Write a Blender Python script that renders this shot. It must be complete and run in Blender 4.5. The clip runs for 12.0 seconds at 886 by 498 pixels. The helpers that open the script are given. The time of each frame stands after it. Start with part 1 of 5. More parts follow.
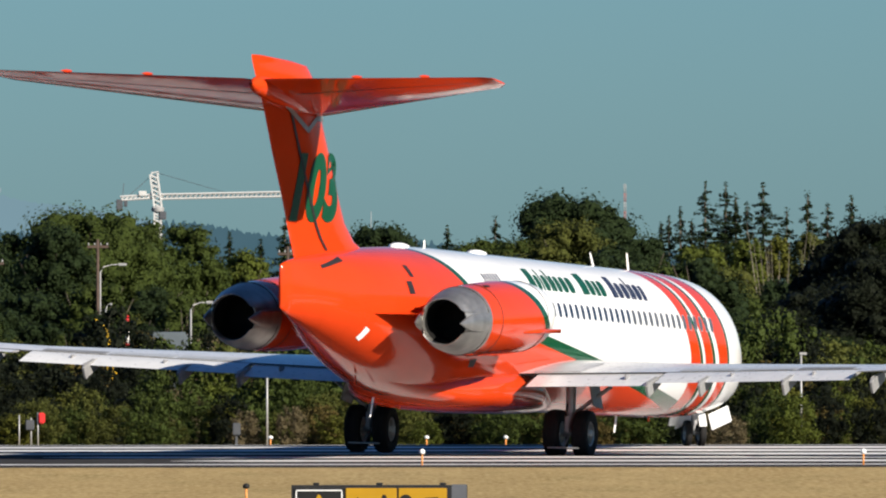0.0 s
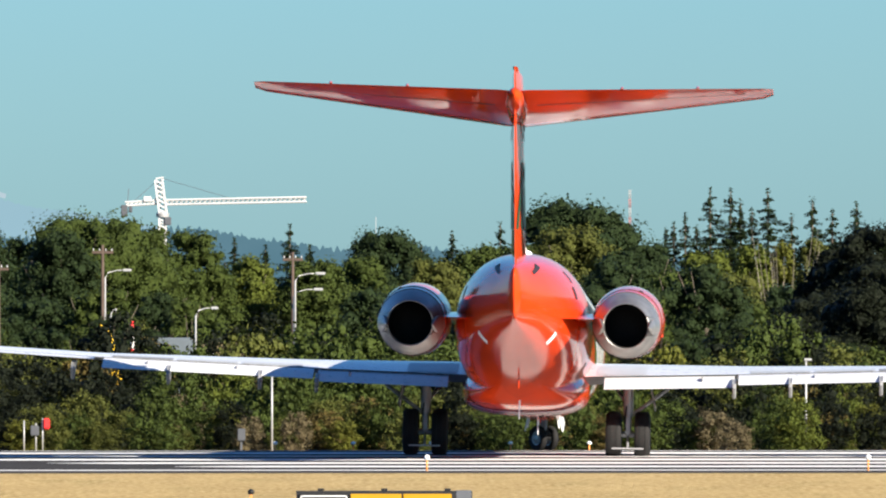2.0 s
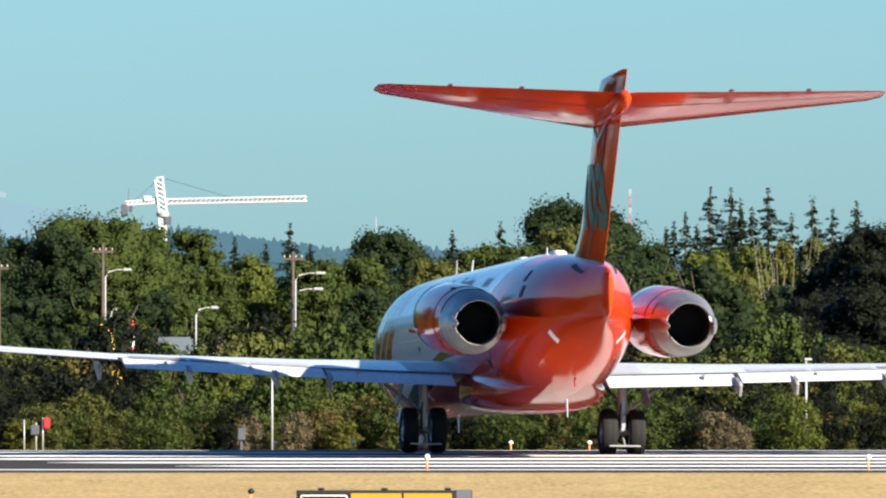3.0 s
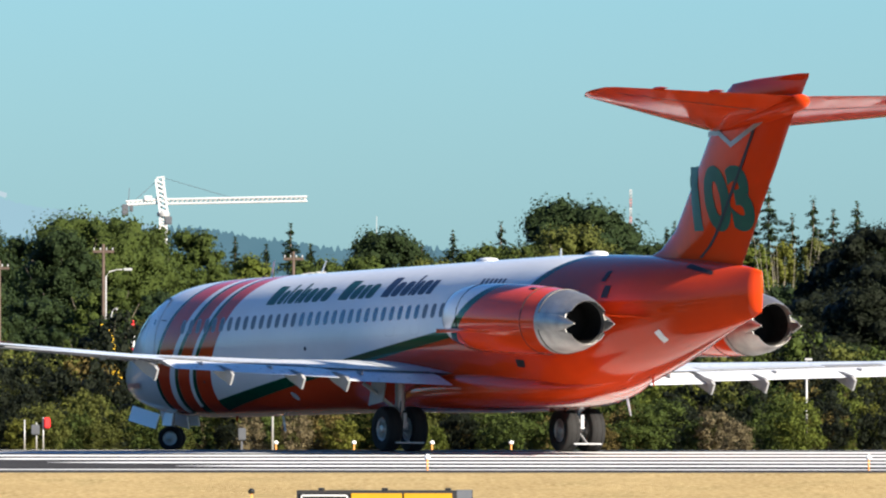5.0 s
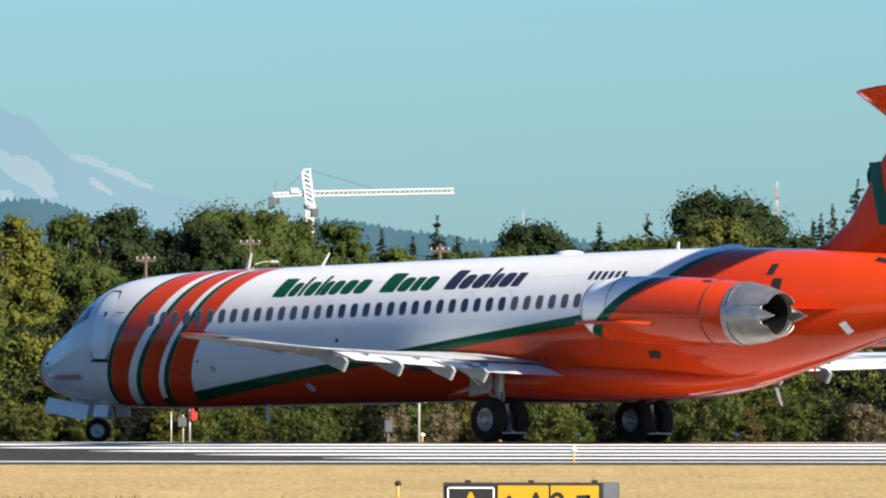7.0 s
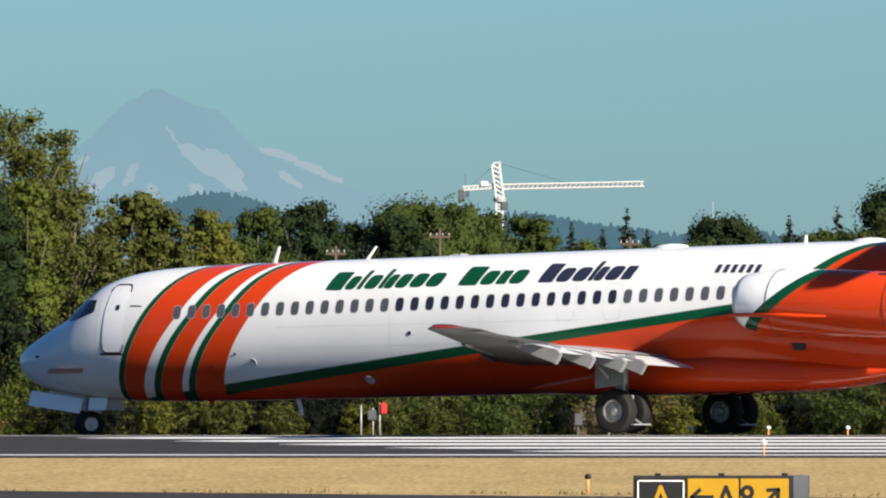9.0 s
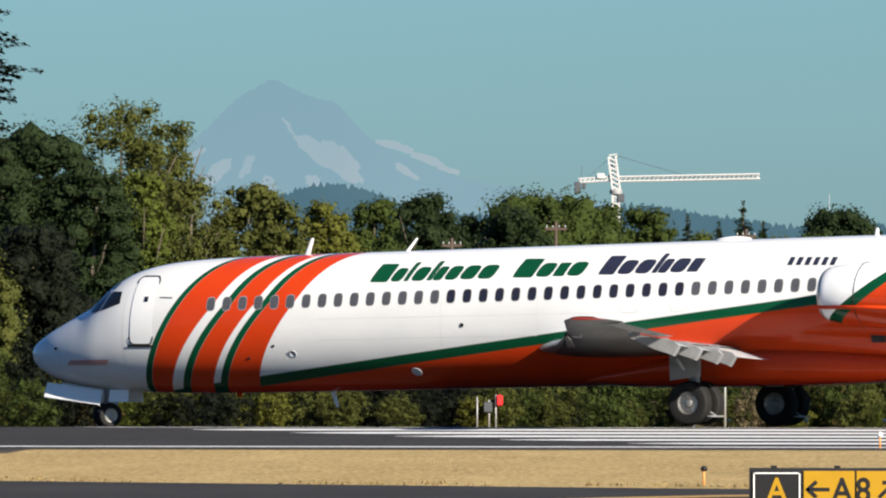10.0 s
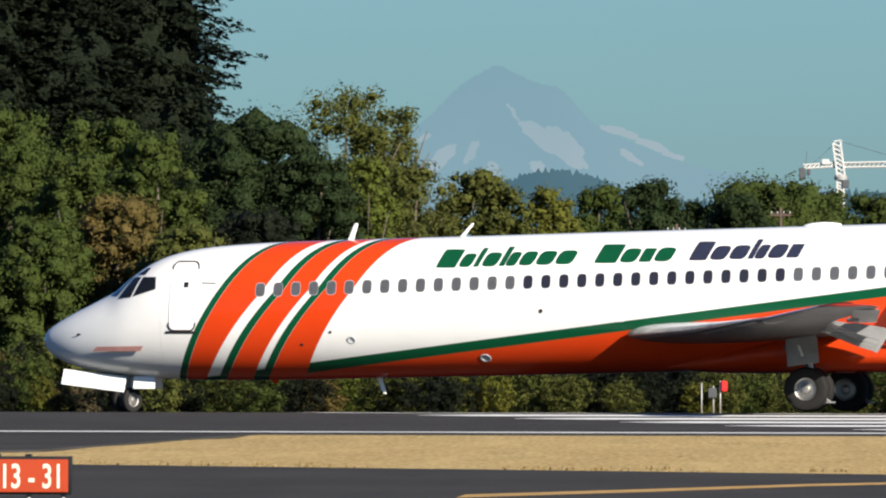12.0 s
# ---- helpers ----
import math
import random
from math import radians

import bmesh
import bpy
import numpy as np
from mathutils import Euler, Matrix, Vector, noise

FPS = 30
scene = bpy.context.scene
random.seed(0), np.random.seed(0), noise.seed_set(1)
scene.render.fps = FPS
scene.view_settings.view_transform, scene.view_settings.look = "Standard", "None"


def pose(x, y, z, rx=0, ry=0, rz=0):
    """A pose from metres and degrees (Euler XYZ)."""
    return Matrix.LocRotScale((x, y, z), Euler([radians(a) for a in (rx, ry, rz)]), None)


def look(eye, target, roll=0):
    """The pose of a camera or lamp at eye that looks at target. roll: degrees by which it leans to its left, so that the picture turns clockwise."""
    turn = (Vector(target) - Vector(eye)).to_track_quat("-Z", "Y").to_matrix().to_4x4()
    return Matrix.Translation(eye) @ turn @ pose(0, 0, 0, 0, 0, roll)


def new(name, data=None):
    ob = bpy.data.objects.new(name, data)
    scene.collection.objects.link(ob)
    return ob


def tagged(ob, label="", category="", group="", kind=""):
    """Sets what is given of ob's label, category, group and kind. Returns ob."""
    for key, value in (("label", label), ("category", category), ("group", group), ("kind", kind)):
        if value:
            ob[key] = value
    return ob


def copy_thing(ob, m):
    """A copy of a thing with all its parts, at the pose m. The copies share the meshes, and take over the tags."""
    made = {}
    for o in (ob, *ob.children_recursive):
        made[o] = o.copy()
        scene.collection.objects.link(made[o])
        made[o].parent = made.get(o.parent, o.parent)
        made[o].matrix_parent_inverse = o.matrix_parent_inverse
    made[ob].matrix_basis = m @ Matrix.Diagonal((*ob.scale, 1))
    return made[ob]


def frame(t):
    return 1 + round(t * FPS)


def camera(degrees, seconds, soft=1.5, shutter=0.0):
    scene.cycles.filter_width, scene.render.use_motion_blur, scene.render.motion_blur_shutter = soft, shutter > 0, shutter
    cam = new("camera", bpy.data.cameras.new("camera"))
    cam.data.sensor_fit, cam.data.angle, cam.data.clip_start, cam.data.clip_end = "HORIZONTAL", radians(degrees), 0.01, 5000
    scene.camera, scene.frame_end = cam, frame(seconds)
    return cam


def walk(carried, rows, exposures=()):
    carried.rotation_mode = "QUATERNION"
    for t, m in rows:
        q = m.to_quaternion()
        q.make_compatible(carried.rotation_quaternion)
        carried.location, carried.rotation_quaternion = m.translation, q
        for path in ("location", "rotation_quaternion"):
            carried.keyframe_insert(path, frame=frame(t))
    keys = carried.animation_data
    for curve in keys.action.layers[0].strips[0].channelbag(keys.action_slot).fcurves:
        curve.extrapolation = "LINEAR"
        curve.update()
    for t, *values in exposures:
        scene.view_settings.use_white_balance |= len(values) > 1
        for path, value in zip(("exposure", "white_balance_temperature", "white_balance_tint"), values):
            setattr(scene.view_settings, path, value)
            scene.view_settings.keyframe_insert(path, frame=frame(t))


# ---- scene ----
EYE = (0.0, 0.0, 3.83)
cam = camera(3.85, 12.0, soft=2.1)
# seconds, turn, tilt and lean in degrees
PAN = [
    (0, -0.020, 0.212, 0.051),
    (0.5, -0.012, 0.222, -0.021),
    (1, -0.002, 0.231, 0.085),
    (1.5, -0.000, 0.235, 0.020),
    (2, 0.001, 0.237, 0.026),
    (2.5, 0.000, 0.236, 0.019),
    (3, 0.002, 0.235, 0.003),
    (5, 0.004, 0.235, -0.027),
    (5.5, 0.016, 0.227, 0.100),
    (6, 0.209, 0.220, -0.017),
    (6.5, 0.421, 0.213, -0.032),
    (7, 0.641, 0.201, -0.030),
    (9, 1.466, 0.171, 0.018),
    (9.5, 1.713, 0.161, 0.044),
    (10, 1.971, 0.136, -0.050),
    (10.5, 2.200, 0.114, 0.048),
    (11, 2.424, 0.095, -0.061),
    (11.5, 2.675, 0.080, -0.112),
    (12, 2.947, 0.073, -0.099),
]
# seconds, place of the main wheels and heading of the aeroplane
TAXI = [
    (0, 0.77, 321.13, 72.41),
    (0.5, 1.19, 323.17, 75.88),
    (1, 1.63, 325.60, 79.45),
    (1.5, 1.91, 328.10, 83.50),
    (2, 2.08, 330.33, 88.27),
    (2.5, 2.15, 332.28, 92.98),
    (3, 2.00, 334.10, 97.60),
    (5, 1.15, 337.97, 116.22),
    (5.5, 0.80, 339.20, 120.25),
    (6, 0.42, 340.61, 124.26),
    (6.5, -0.01, 342.06, 128.31),
    (7, -0.47, 343.49, 132.18),
    (9, -2.72, 347.41, 146.80),
    (9.5, -3.42, 348.05, 150.26),
    (10, -4.14, 348.59, 154.00),
    (10.5, -4.95, 348.93, 157.51),
    (11, -5.81, 348.91, 161.23),
    (11.5, -6.73, 348.65, 165.07),
    (12, -7.70, 348.21, 169.37),
]
walk(cam, [(t, pose(*EYE, 90 + tilt, lean, turn)) for t, turn, tilt, lean in PAN],
     exposures=[(0, 0.87), (0.5, 1.07), (1.0, 1.30), (1.5, 1.51), (2.0, 1.60), (2.5, 1.69), (3.2, 1.72), (5.5, 1.72),
                (6.5, 1.67), (7.2, 1.62), (9.0, 1.29), (10.5, 1.22), (12.0, 1.17)])

# ---- light ----
SUN_AZ, SUN_EL = 313.5, 24.0
sun_dir = Vector((math.cos(radians(SUN_AZ)) * math.cos(radians(SUN_EL)),
                  math.sin(radians(SUN_AZ)) * math.cos(radians(SUN_EL)), math.sin(radians(SUN_EL))))
world = bpy.data.worlds.new("sky")
scene.world = world
world.use_nodes = True
wn = world.node_tree
sky = wn.nodes.new("ShaderNodeTexSky")
sky.sky_type, sky.sun_disc = "NISHITA", False
sky.sun_elevation, sky.sun_rotation = radians(SUN_EL), radians(90 - SUN_AZ)
sky.air_density, sky.dust_density, sky.ozone_density = 1.0, 0.3, 3.0
tint = wn.nodes.new("ShaderNodeMix")
tint.data_type, tint.blend_type = "RGBA", "MULTIPLY"
tint.inputs[0].default_value = 1.0
tint.inputs[7].default_value = (0.51, 0.895, 1.34, 1)
wn.links.new(sky.outputs[0], tint.inputs[6])
wn.links.new(tint.outputs[2], wn.nodes["Background"].inputs[0])
wn.nodes["Background"].inputs[1].default_value = 0.0322
sun = new("sun", bpy.data.lights.new("sun", "SUN"))
sun.data.energy, sun.data.angle, sun.data.color = 4.8, radians(0.53), (1.0, 0.91, 0.78)
sun.matrix_world = look(sun_dir * 100, (0, 0, 0))


# ---- materials ----
class Nodes:
    """A short way to write node materials."""

    def __init__(self, name, rough=0.5, metal=0.0, coat=0.0):
        self.mat = bpy.data.materials.new(name)
        self.mat.use_nodes = True
        self.t = self.mat.node_tree
        self.b = self.t.nodes["Principled BSDF"]
        self.b.inputs["Roughness"].default_value = rough
        self.b.inputs["Metallic"].default_value = metal
        self.b.inputs["Coat Weight"].default_value = coat
        self.b.inputs["Coat Roughness"].default_value = 0.08
        self.b.inputs["Specular IOR Level"].default_value = 0.25

    def node(self, kind, **props):
        n = self.t.nodes.new(kind)
        for k, v in props.items():
            if k == "operation":
                n.operation = v
            elif k == "data_type":
                n.data_type = v
            elif k == "blend_type":
                n.blend_type = v
        return n

    def link(self, a, b):
        self.t.links.new(a, b)

    def put(self, v, socket):
        if isinstance(v, (int, float)):
            socket.default_value = v
        elif isinstance(v, tuple):
            socket.default_value = (*v, 1) if len(v) == 3 else v
        else:
            self.link(v, socket)

    def m(self, op, a, b=0.0, c=0.0):
        n = self.node("ShaderNodeMath", operation=op)
        for k, v in enumerate((a, b, c)):
            self.put(v, n.inputs[k])
        return n.outputs[0]

    def mix(self, fac, a, b, blend="MIX"):
        n = self.node("ShaderNodeMix", data_type="RGBA", blend_type=blend)
        self.put(fac, n.inputs[0])
        self.put(a, n.inputs[6])
        self.put(b, n.inputs[7])
        return n.outputs[2]

    def coords(self):
        n = self.node("ShaderNodeTexCoord")
        return n.outputs["Object"]

    def noise(self, scale, detail=4.0, stretch=None, rough=0.55, low=0.3, high=0.7):
        n = self.node("ShaderNodeTexNoise")
        n.inputs["Scale"].default_value = scale
        n.inputs["Detail"].default_value = detail
        n.inputs["Roughness"].default_value = rough
        vec = self.coords()
        if stretch:
            mp = self.node("ShaderNodeMapping")
            mp.inputs["Scale"].default_value = stretch
            self.link(vec, mp.inputs["Vector"])
            vec = mp.outputs[0]
        self.link(vec, n.inputs["Vector"])
        r = self.node("ShaderNodeMapRange")
        r.inputs[1].default_value, r.inputs[2].default_value = low, high
        self.link(n.outputs["Fac"], r.inputs[0])
        return r.outputs[0]

    def colour(self, v):
        self.put(v, self.b.inputs["Base Color"])
        return self

    def rough(self, v):
        self.put(v, self.b.inputs["Roughness"])
        return self

    def bump(self, h, strength=0.3, distance=0.02):
        n = self.node("ShaderNodeBump")
        n.inputs["Strength"].default_value = strength
        n.inputs["Distance"].default_value = distance
        self.link(h, n.inputs["Height"])
        self.link(n.outputs[0], self.b.inputs["Normal"])
        return self

    def step(self, a, edge, width=0.012):
        """0 below edge, 1 above it."""
        r = self.node("ShaderNodeMapRange")
        r.inputs[1].default_value, r.inputs[2].default_value = edge - width, edge + width
        self.link(a, r.inputs[0])
        return r.outputs[0]


def plain(name, colour, rough=0.5, metal=0.0, coat=0.0, var=0.12, scale=3.0):
    n = Nodes(name, rough, metal, coat)
    dark = tuple(c * (1 - var) for c in colour)
    lite = tuple(min(1.0, c * (1 + var * 0.6)) for c in colour)
    big = n.mix(n.noise(scale), dark, lite)
    n.colour(n.mix(n.m("MULTIPLY", n.noise(scale * 9, 3), 0.35), big, dark))
    n.rough(n.m("ADD", n.m("MULTIPLY", n.noise(scale * 4), 0.12), rough - 0.05))
    return n.mat


ORANGE, GREEN, WHITE = (0.56, 0.045, 0.0075), (0.003, 0.060, 0.025), (0.80, 0.80, 0.79)
orange = plain("orange_paint", ORANGE, 0.07, var=0.06, scale=0.7)
orange.node_tree.nodes["Principled BSDF"].inputs["Specular IOR Level"].default_value = 0.10
white = plain("white_paint", WHITE, 0.3, coat=0.2, var=0.05, scale=0.7)
green = plain("green_paint", GREEN, 0.35, coat=0.05)
navy = plain("navy_paint", (0.022, 0.026, 0.05), 0.35, coat=0.05)
strake_pink = plain("strake_faded_red", (0.46, 0.24, 0.22), 0.4)
rim_grey = plain("window_rim", (0.28, 0.28, 0.29), 0.4)
joint_line = plain("joint_line", (0.60, 0.60, 0.59), 0.4)
hatch_line = plain("hatch_line", (0.50, 0.50, 0.49), 0.4)
# grey of small wing and gear parts, also painted shade below the flaps
flap_grey_shade = plain("flap_grey_and_shade", (0.24, 0.24, 0.24), 0.4, var=0.2)
grey_paint = plain("grey_paint", (0.42, 0.44, 0.46), 0.35)
# dark grey that paints in the shade under the wing
wing_under_shade = plain("wing_underside_shade", (0.10, 0.098, 0.095), 0.4, var=0.25, scale=1.2)
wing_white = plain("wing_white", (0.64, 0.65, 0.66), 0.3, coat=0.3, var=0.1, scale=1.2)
bare = plain("bare_metal", (0.42, 0.41, 0.39), 0.42, metal=0.85, var=0.3, scale=2.5)
dark_metal = plain("burnt_metal", (0.10, 0.09, 0.085), 0.45, metal=0.6)
black = plain("black_hollow", (0.006, 0.006, 0.006), 0.7)
rubber = plain("tyre_rubber", (0.012, 0.0115, 0.0115), 0.8, scale=6)
strut_mat = plain("strut_grey", (0.30, 0.30, 0.31), 0.4, metal=0.3)
seam = plain("seam_dark", (0.022, 0.020, 0.020), 0.5)
shade_panel = plain("window_shade", (0.075, 0.078, 0.088), 0.3, coat=0.15)
open_panel = plain("window_open", (0.02, 0.02, 0.03), 0.1, coat=0.8)
windscreen = plain("windscreen_glass", (0.010, 0.011, 0.014), 0.08, coat=0.25)
decal_white = plain("placard_white", (0.8, 0.8, 0.78), 0.4)
red_cap = plain("red_tip", (0.26, 0.03, 0.02), 0.35)


def livery():
    """White body, orange belly and tail edged with green, three raked bands behind the door."""
    n = Nodes("livery", 0.2, coat=0.0)
    n.b.inputs["Specular IOR Level"].default_value = 0.20
    sx = n.node("ShaderNodeSeparateXYZ")
    n.link(n.coords(), sx.inputs[0])
    x, y, z = sx.outputs
    zc = n.m("SUBTRACT", 3.03, n.m("MULTIPLY", x, 0.029))
    th = n.m("ARCTAN2", n.m("SUBTRACT", z, zc), n.m("ABSOLUTE", y))
    # belly line and tail line
    d1 = n.m("SUBTRACT", n.m("SUBTRACT", 2.78, n.m("MULTIPLY", x, 0.130)), z)
    d2 = n.m("MULTIPLY", n.m("SUBTRACT", n.m("SUBTRACT", -4.1, n.m("MULTIPLY", th, 2.05)), x), 0.62)
    d = n.m("SMOOTH_MAX", d1, d2, 0.25)
    base = n.mix(n.noise(0.6, 5), (0.67, 0.675, 0.67), (0.73, 0.73, 0.72))
    base = n.mix(n.m("MULTIPLY", n.noise(2.2, 6, (0.4, 3, 1)), 0.10), base, (0.45, 0.43, 0.40))
    nose = n.step(x, 19.3, 0.9)
    base = n.mix(n.m("MULTIPLY", nose, 0.5), base, (0.50, 0.54, 0.58))
    og = n.mix(n.noise(0.9, 5), tuple(c * 0.9 for c in ORANGE), ORANGE)
    col = n.mix(n.step(d, -0.26), base, GREEN)
    col = n.mix(n.step(d, 0.0), col, og)
    # raked bands
    rel = n.m("SUBTRACT", th, 0.33)
    steep = n.m("ADD", 1.12, n.m("MULTIPLY", rel, 0.20))
    above = n.m("ADD", x, n.m("MULTIPLY", n.m("MAXIMUM", rel, 0.0), steep))
    below = n.m("MULTIPLY", n.m("MINIMUM", rel, 0.0), steep)
    rake = {k: n.m("ADD", above, n.m("MULTIPLY", below, k)) for k in (1.0, 1.22, 1.4)}
    for lo, klo, hi, khi, c in ((16.13, 1.0, 16.33, 1.0, GREEN), (15.05, 1.4, 16.13, 1.0, og), (14.48, 1.4, 14.72, 1.4, GREEN), (13.77, 1.4, 14.48, 1.4, og),
                                (13.33, 1.4, 13.56, 1.4, GREEN), (12.56, 1.22, 13.33, 1.4, og)):
        inside = n.m("MULTIPLY", n.step(rake[klo], lo), n.m("SUBTRACT", 1.0, n.step(rake[khi], hi)))
        col = n.mix(inside, col, c)
    n.colour(col)
    n.rough(n.m("ADD", n.m("MULTIPLY", n.noise(3), 0.07), 0.07))
    n.bump(n.noise(1.1, 2), 0.05, 0.02)
    return n.mat


def nacelle_paint():
    n = Nodes("nacelle_livery", 0.2, coat=0.0)
    n.b.inputs["Specular IOR Level"].default_value = 0.20
    sx = n.node("ShaderNodeSeparateXYZ")
    n.link(n.coords(), sx.inputs[0])
    x, y, z = sx.outputs
    d = n.m("SUBTRACT", n.m("SUBTRACT", -5.55, n.m("MULTIPLY", n.m("SUBTRACT", z, 3.48), 1.45)), x)
    og = n.mix(n.noise(0.9, 5), tuple(c * 0.9 for c in ORANGE), ORANGE)
    col = n.mix(n.step(d, -0.48), (0.80, 0.80, 0.79), GREEN)
    col = n.mix(n.step(d, 0.0), col, og)
    n.colour(col)
    n.rough(n.m("ADD", n.m("MULTIPLY", n.noise(3), 0.07), 0.07))
    return n.mat


livery_mat, nacelle_mat = livery(), nacelle_paint()


def ground_mats():
    n = Nodes("asphalt", 0.9)
    n.b.inputs["Specular IOR Level"].default_value = 0.08
    a = n.mix(n.noise(0.08, 6, (0.25, 1.5, 1)), (0.0237, 0.0236, 0.0246), (0.0592, 0.0571, 0.0564))
    a = n.mix(n.m("MULTIPLY", n.noise(1.0, 5, (0.5, 0.12, 1)), 0.6), a, (0.0202, 0.0196, 0.0202))
    a = n.mix(n.m("MULTIPLY", n.noise(1.4, 4), 0.5), a, (0.0277, 0.0260, 0.0246))
    n.colour(n.mix(n.m("MULTIPLY", n.noise(22, 2), 0.3), a, (0.0672, 0.0633, 0.0582)))
    n.bump(n.noise(40, 2), 0.4, 0.01)
    g = Nodes("dry_grass", 0.95)
    g.b.inputs["Specular IOR Level"].default_value = 0.0
    c = g.mix(g.noise(1.0, 6, (0.35, 0.05, 1)), (0.4939, 0.3629, 0.1714), (0.3125, 0.2117, 0.0907))
    c = g.mix(g.m("MULTIPLY", g.noise(1.0, 5, (1.6, 0.22, 1)), 0.85), c, (0.2722, 0.1865, 0.0806))
    c = g.mix(g.m("MULTIPLY", g.noise(1.0, 4, (0.6, 0.10, 1), low=0.56, high=0.7), 0.55), c, (0.1714, 0.1411, 0.0504))
    c = g.mix(g.m("MULTIPLY", g.noise(1.0, 3, (8, 0.9, 1)), 0.8), c, (0.5645, 0.4334, 0.2218))
    # leaf litter and undergrowth under the wood, darkened to cut bounced light
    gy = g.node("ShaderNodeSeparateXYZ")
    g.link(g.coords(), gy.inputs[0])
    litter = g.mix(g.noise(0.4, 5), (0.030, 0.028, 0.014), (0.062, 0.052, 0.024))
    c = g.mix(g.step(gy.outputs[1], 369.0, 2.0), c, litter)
    # greener ground on the near side, out of view, added to cut bounced light
    unseen_turf = g.mix(g.noise(0.3, 5), (0.085, 0.090, 0.040), (0.150, 0.130, 0.062))
    g.colour(g.mix(g.step(gy.outputs[1], 140.0, 20.0), unseen_turf, c))
    g.bump(g.noise(9, 5), 0.8, 0.08)
    p = Nodes("marking_paint", 0.8)
    p.b.inputs["Specular IOR Level"].default_value = 0.1
    w = p.mix(p.noise(0.5, 6, (0.3, 2, 1)), (0.80, 0.80, 0.79), (0.62, 0.62, 0.61))
    p.colour(p.mix(p.noise(5, 5, (0.3, 3, 1), low=0.64, high=0.8), w, (0.16, 0.16, 0.16)))
    return n.mat, g.mat, p.mat


asphalt, dry_grass, marking = ground_mats()
taxi_yellow = plain("taxi_line_yellow", (0.45, 0.28, 0.09), 0.8, var=0.4, scale=2)


def leaf_mat(name, a, b, c):
    n = Nodes(name, 0.6)
    g = n.node("ShaderNodeNewGeometry")
    col = n.mix(n.m("ADD", 0.25, n.m("MULTIPLY", g.outputs["Random Per Island"], 0.5)), a, b)
    col = n.mix(n.m("MULTIPLY", n.noise(0.5, 3), 0.7), col, c)
    n.colour(col)
    n.b.inputs["Specular IOR Level"].default_value = 0.15
    n.bump(n.noise(7.0, 4), 0.9, 0.10)
    tr = n.node("ShaderNodeBsdfTranslucent")
    n.link(col, tr.inputs[0])
    ms = n.node("ShaderNodeMixShader")
    ms.inputs[0].default_value = 0.2
    n.link(n.b.outputs[0], ms.inputs[1])
    n.link(tr.outputs[0], ms.inputs[2])
    n.link(ms.outputs[0], n.t.nodes["Material Output"].inputs[0])
    return n.mat


LEAF = {
    "dark": leaf_mat("leaf_dark", (0.0128, 0.0228, 0.0074), (0.0260, 0.0432, 0.0121), (0.0174, 0.0306, 0.0088)),
    "green": leaf_mat("leaf_green", (0.0269, 0.0443, 0.0079), (0.0573, 0.0780, 0.0146), (0.0406, 0.0571, 0.0102)),
    "light": leaf_mat("leaf_light", (0.0496, 0.0716, 0.0106), (0.0995, 0.1158, 0.0193), (0.0746, 0.0937, 0.0122)),
    "yellow": leaf_mat("leaf_yellow", (0.0678, 0.0782, 0.0114), (0.1258, 0.1200, 0.0196), (0.0823, 0.0940, 0.0131)),
    "olive": leaf_mat("leaf_olive", (0.0440, 0.0600, 0.0120), (0.0980, 0.1000, 0.0210), (0.0700, 0.0780, 0.0155)),
    "brown": leaf_mat("leaf_brown", (0.0671, 0.0516, 0.0151), (0.1465, 0.1031, 0.0299), (0.0916, 0.0774, 0.0226)),
    "grey": leaf_mat("leaf_grey", (0.0927, 0.0777, 0.0422), (0.1751, 0.1373, 0.0774), (0.1236, 0.1006, 0.0492)),
    "fir": leaf_mat("fir_needles", (0.0051, 0.0093, 0.0043), (0.0109, 0.0166, 0.0072), (0.0074, 0.0120, 0.0054)),
    # near-black leaf copy: the wood's deep shade is put into its colour
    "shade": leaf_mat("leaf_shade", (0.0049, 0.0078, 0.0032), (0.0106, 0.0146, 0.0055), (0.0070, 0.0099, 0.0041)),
}
bark = plain("bark", (0.11, 0.09, 0.07), 0.9, var=0.4, scale=4)
wood_pole = plain("pole_wood", (0.085, 0.06, 0.047), 0.85, var=0.3)
galv = plain("galvanised_steel", (0.36, 0.36, 0.36), 0.5, metal=0.3)
red_paint = plain("red_box_paint", (0.60, 0.03, 0.03), 0.5)
crane_white = plain("crane_white", (0.50, 0.50, 0.49), 0.5)
# distance haze is put into the mast's red; its white is toned down
mast_red = plain("hazed_mast_red", (0.34, 0.16, 0.15), 0.6)
mast_white = plain("muted_mast_white", (0.34, 0.34, 0.34), 0.6)
sign_yellow = plain("sign_yellow", (0.37, 0.205, 0.009), 0.45, coat=0.2, var=0.08)
sign_red = plain("sign_red", (0.36, 0.047, 0.015), 0.45, coat=0.2, var=0.08)
sign_black = plain("sign_black", (0.012, 0.012, 0.012), 0.5)
sign_grey = plain("sign_grey", (0.075, 0.08, 0.09), 0.5)
yellow_paint = plain("machine_yellow", (0.75, 0.48, 0.03), 0.5)
cream = plain("sign_cream", (0.62, 0.58, 0.47), 0.5)
amber = plain("lens_amber", (0.75, 0.30, 0.08), 0.3)


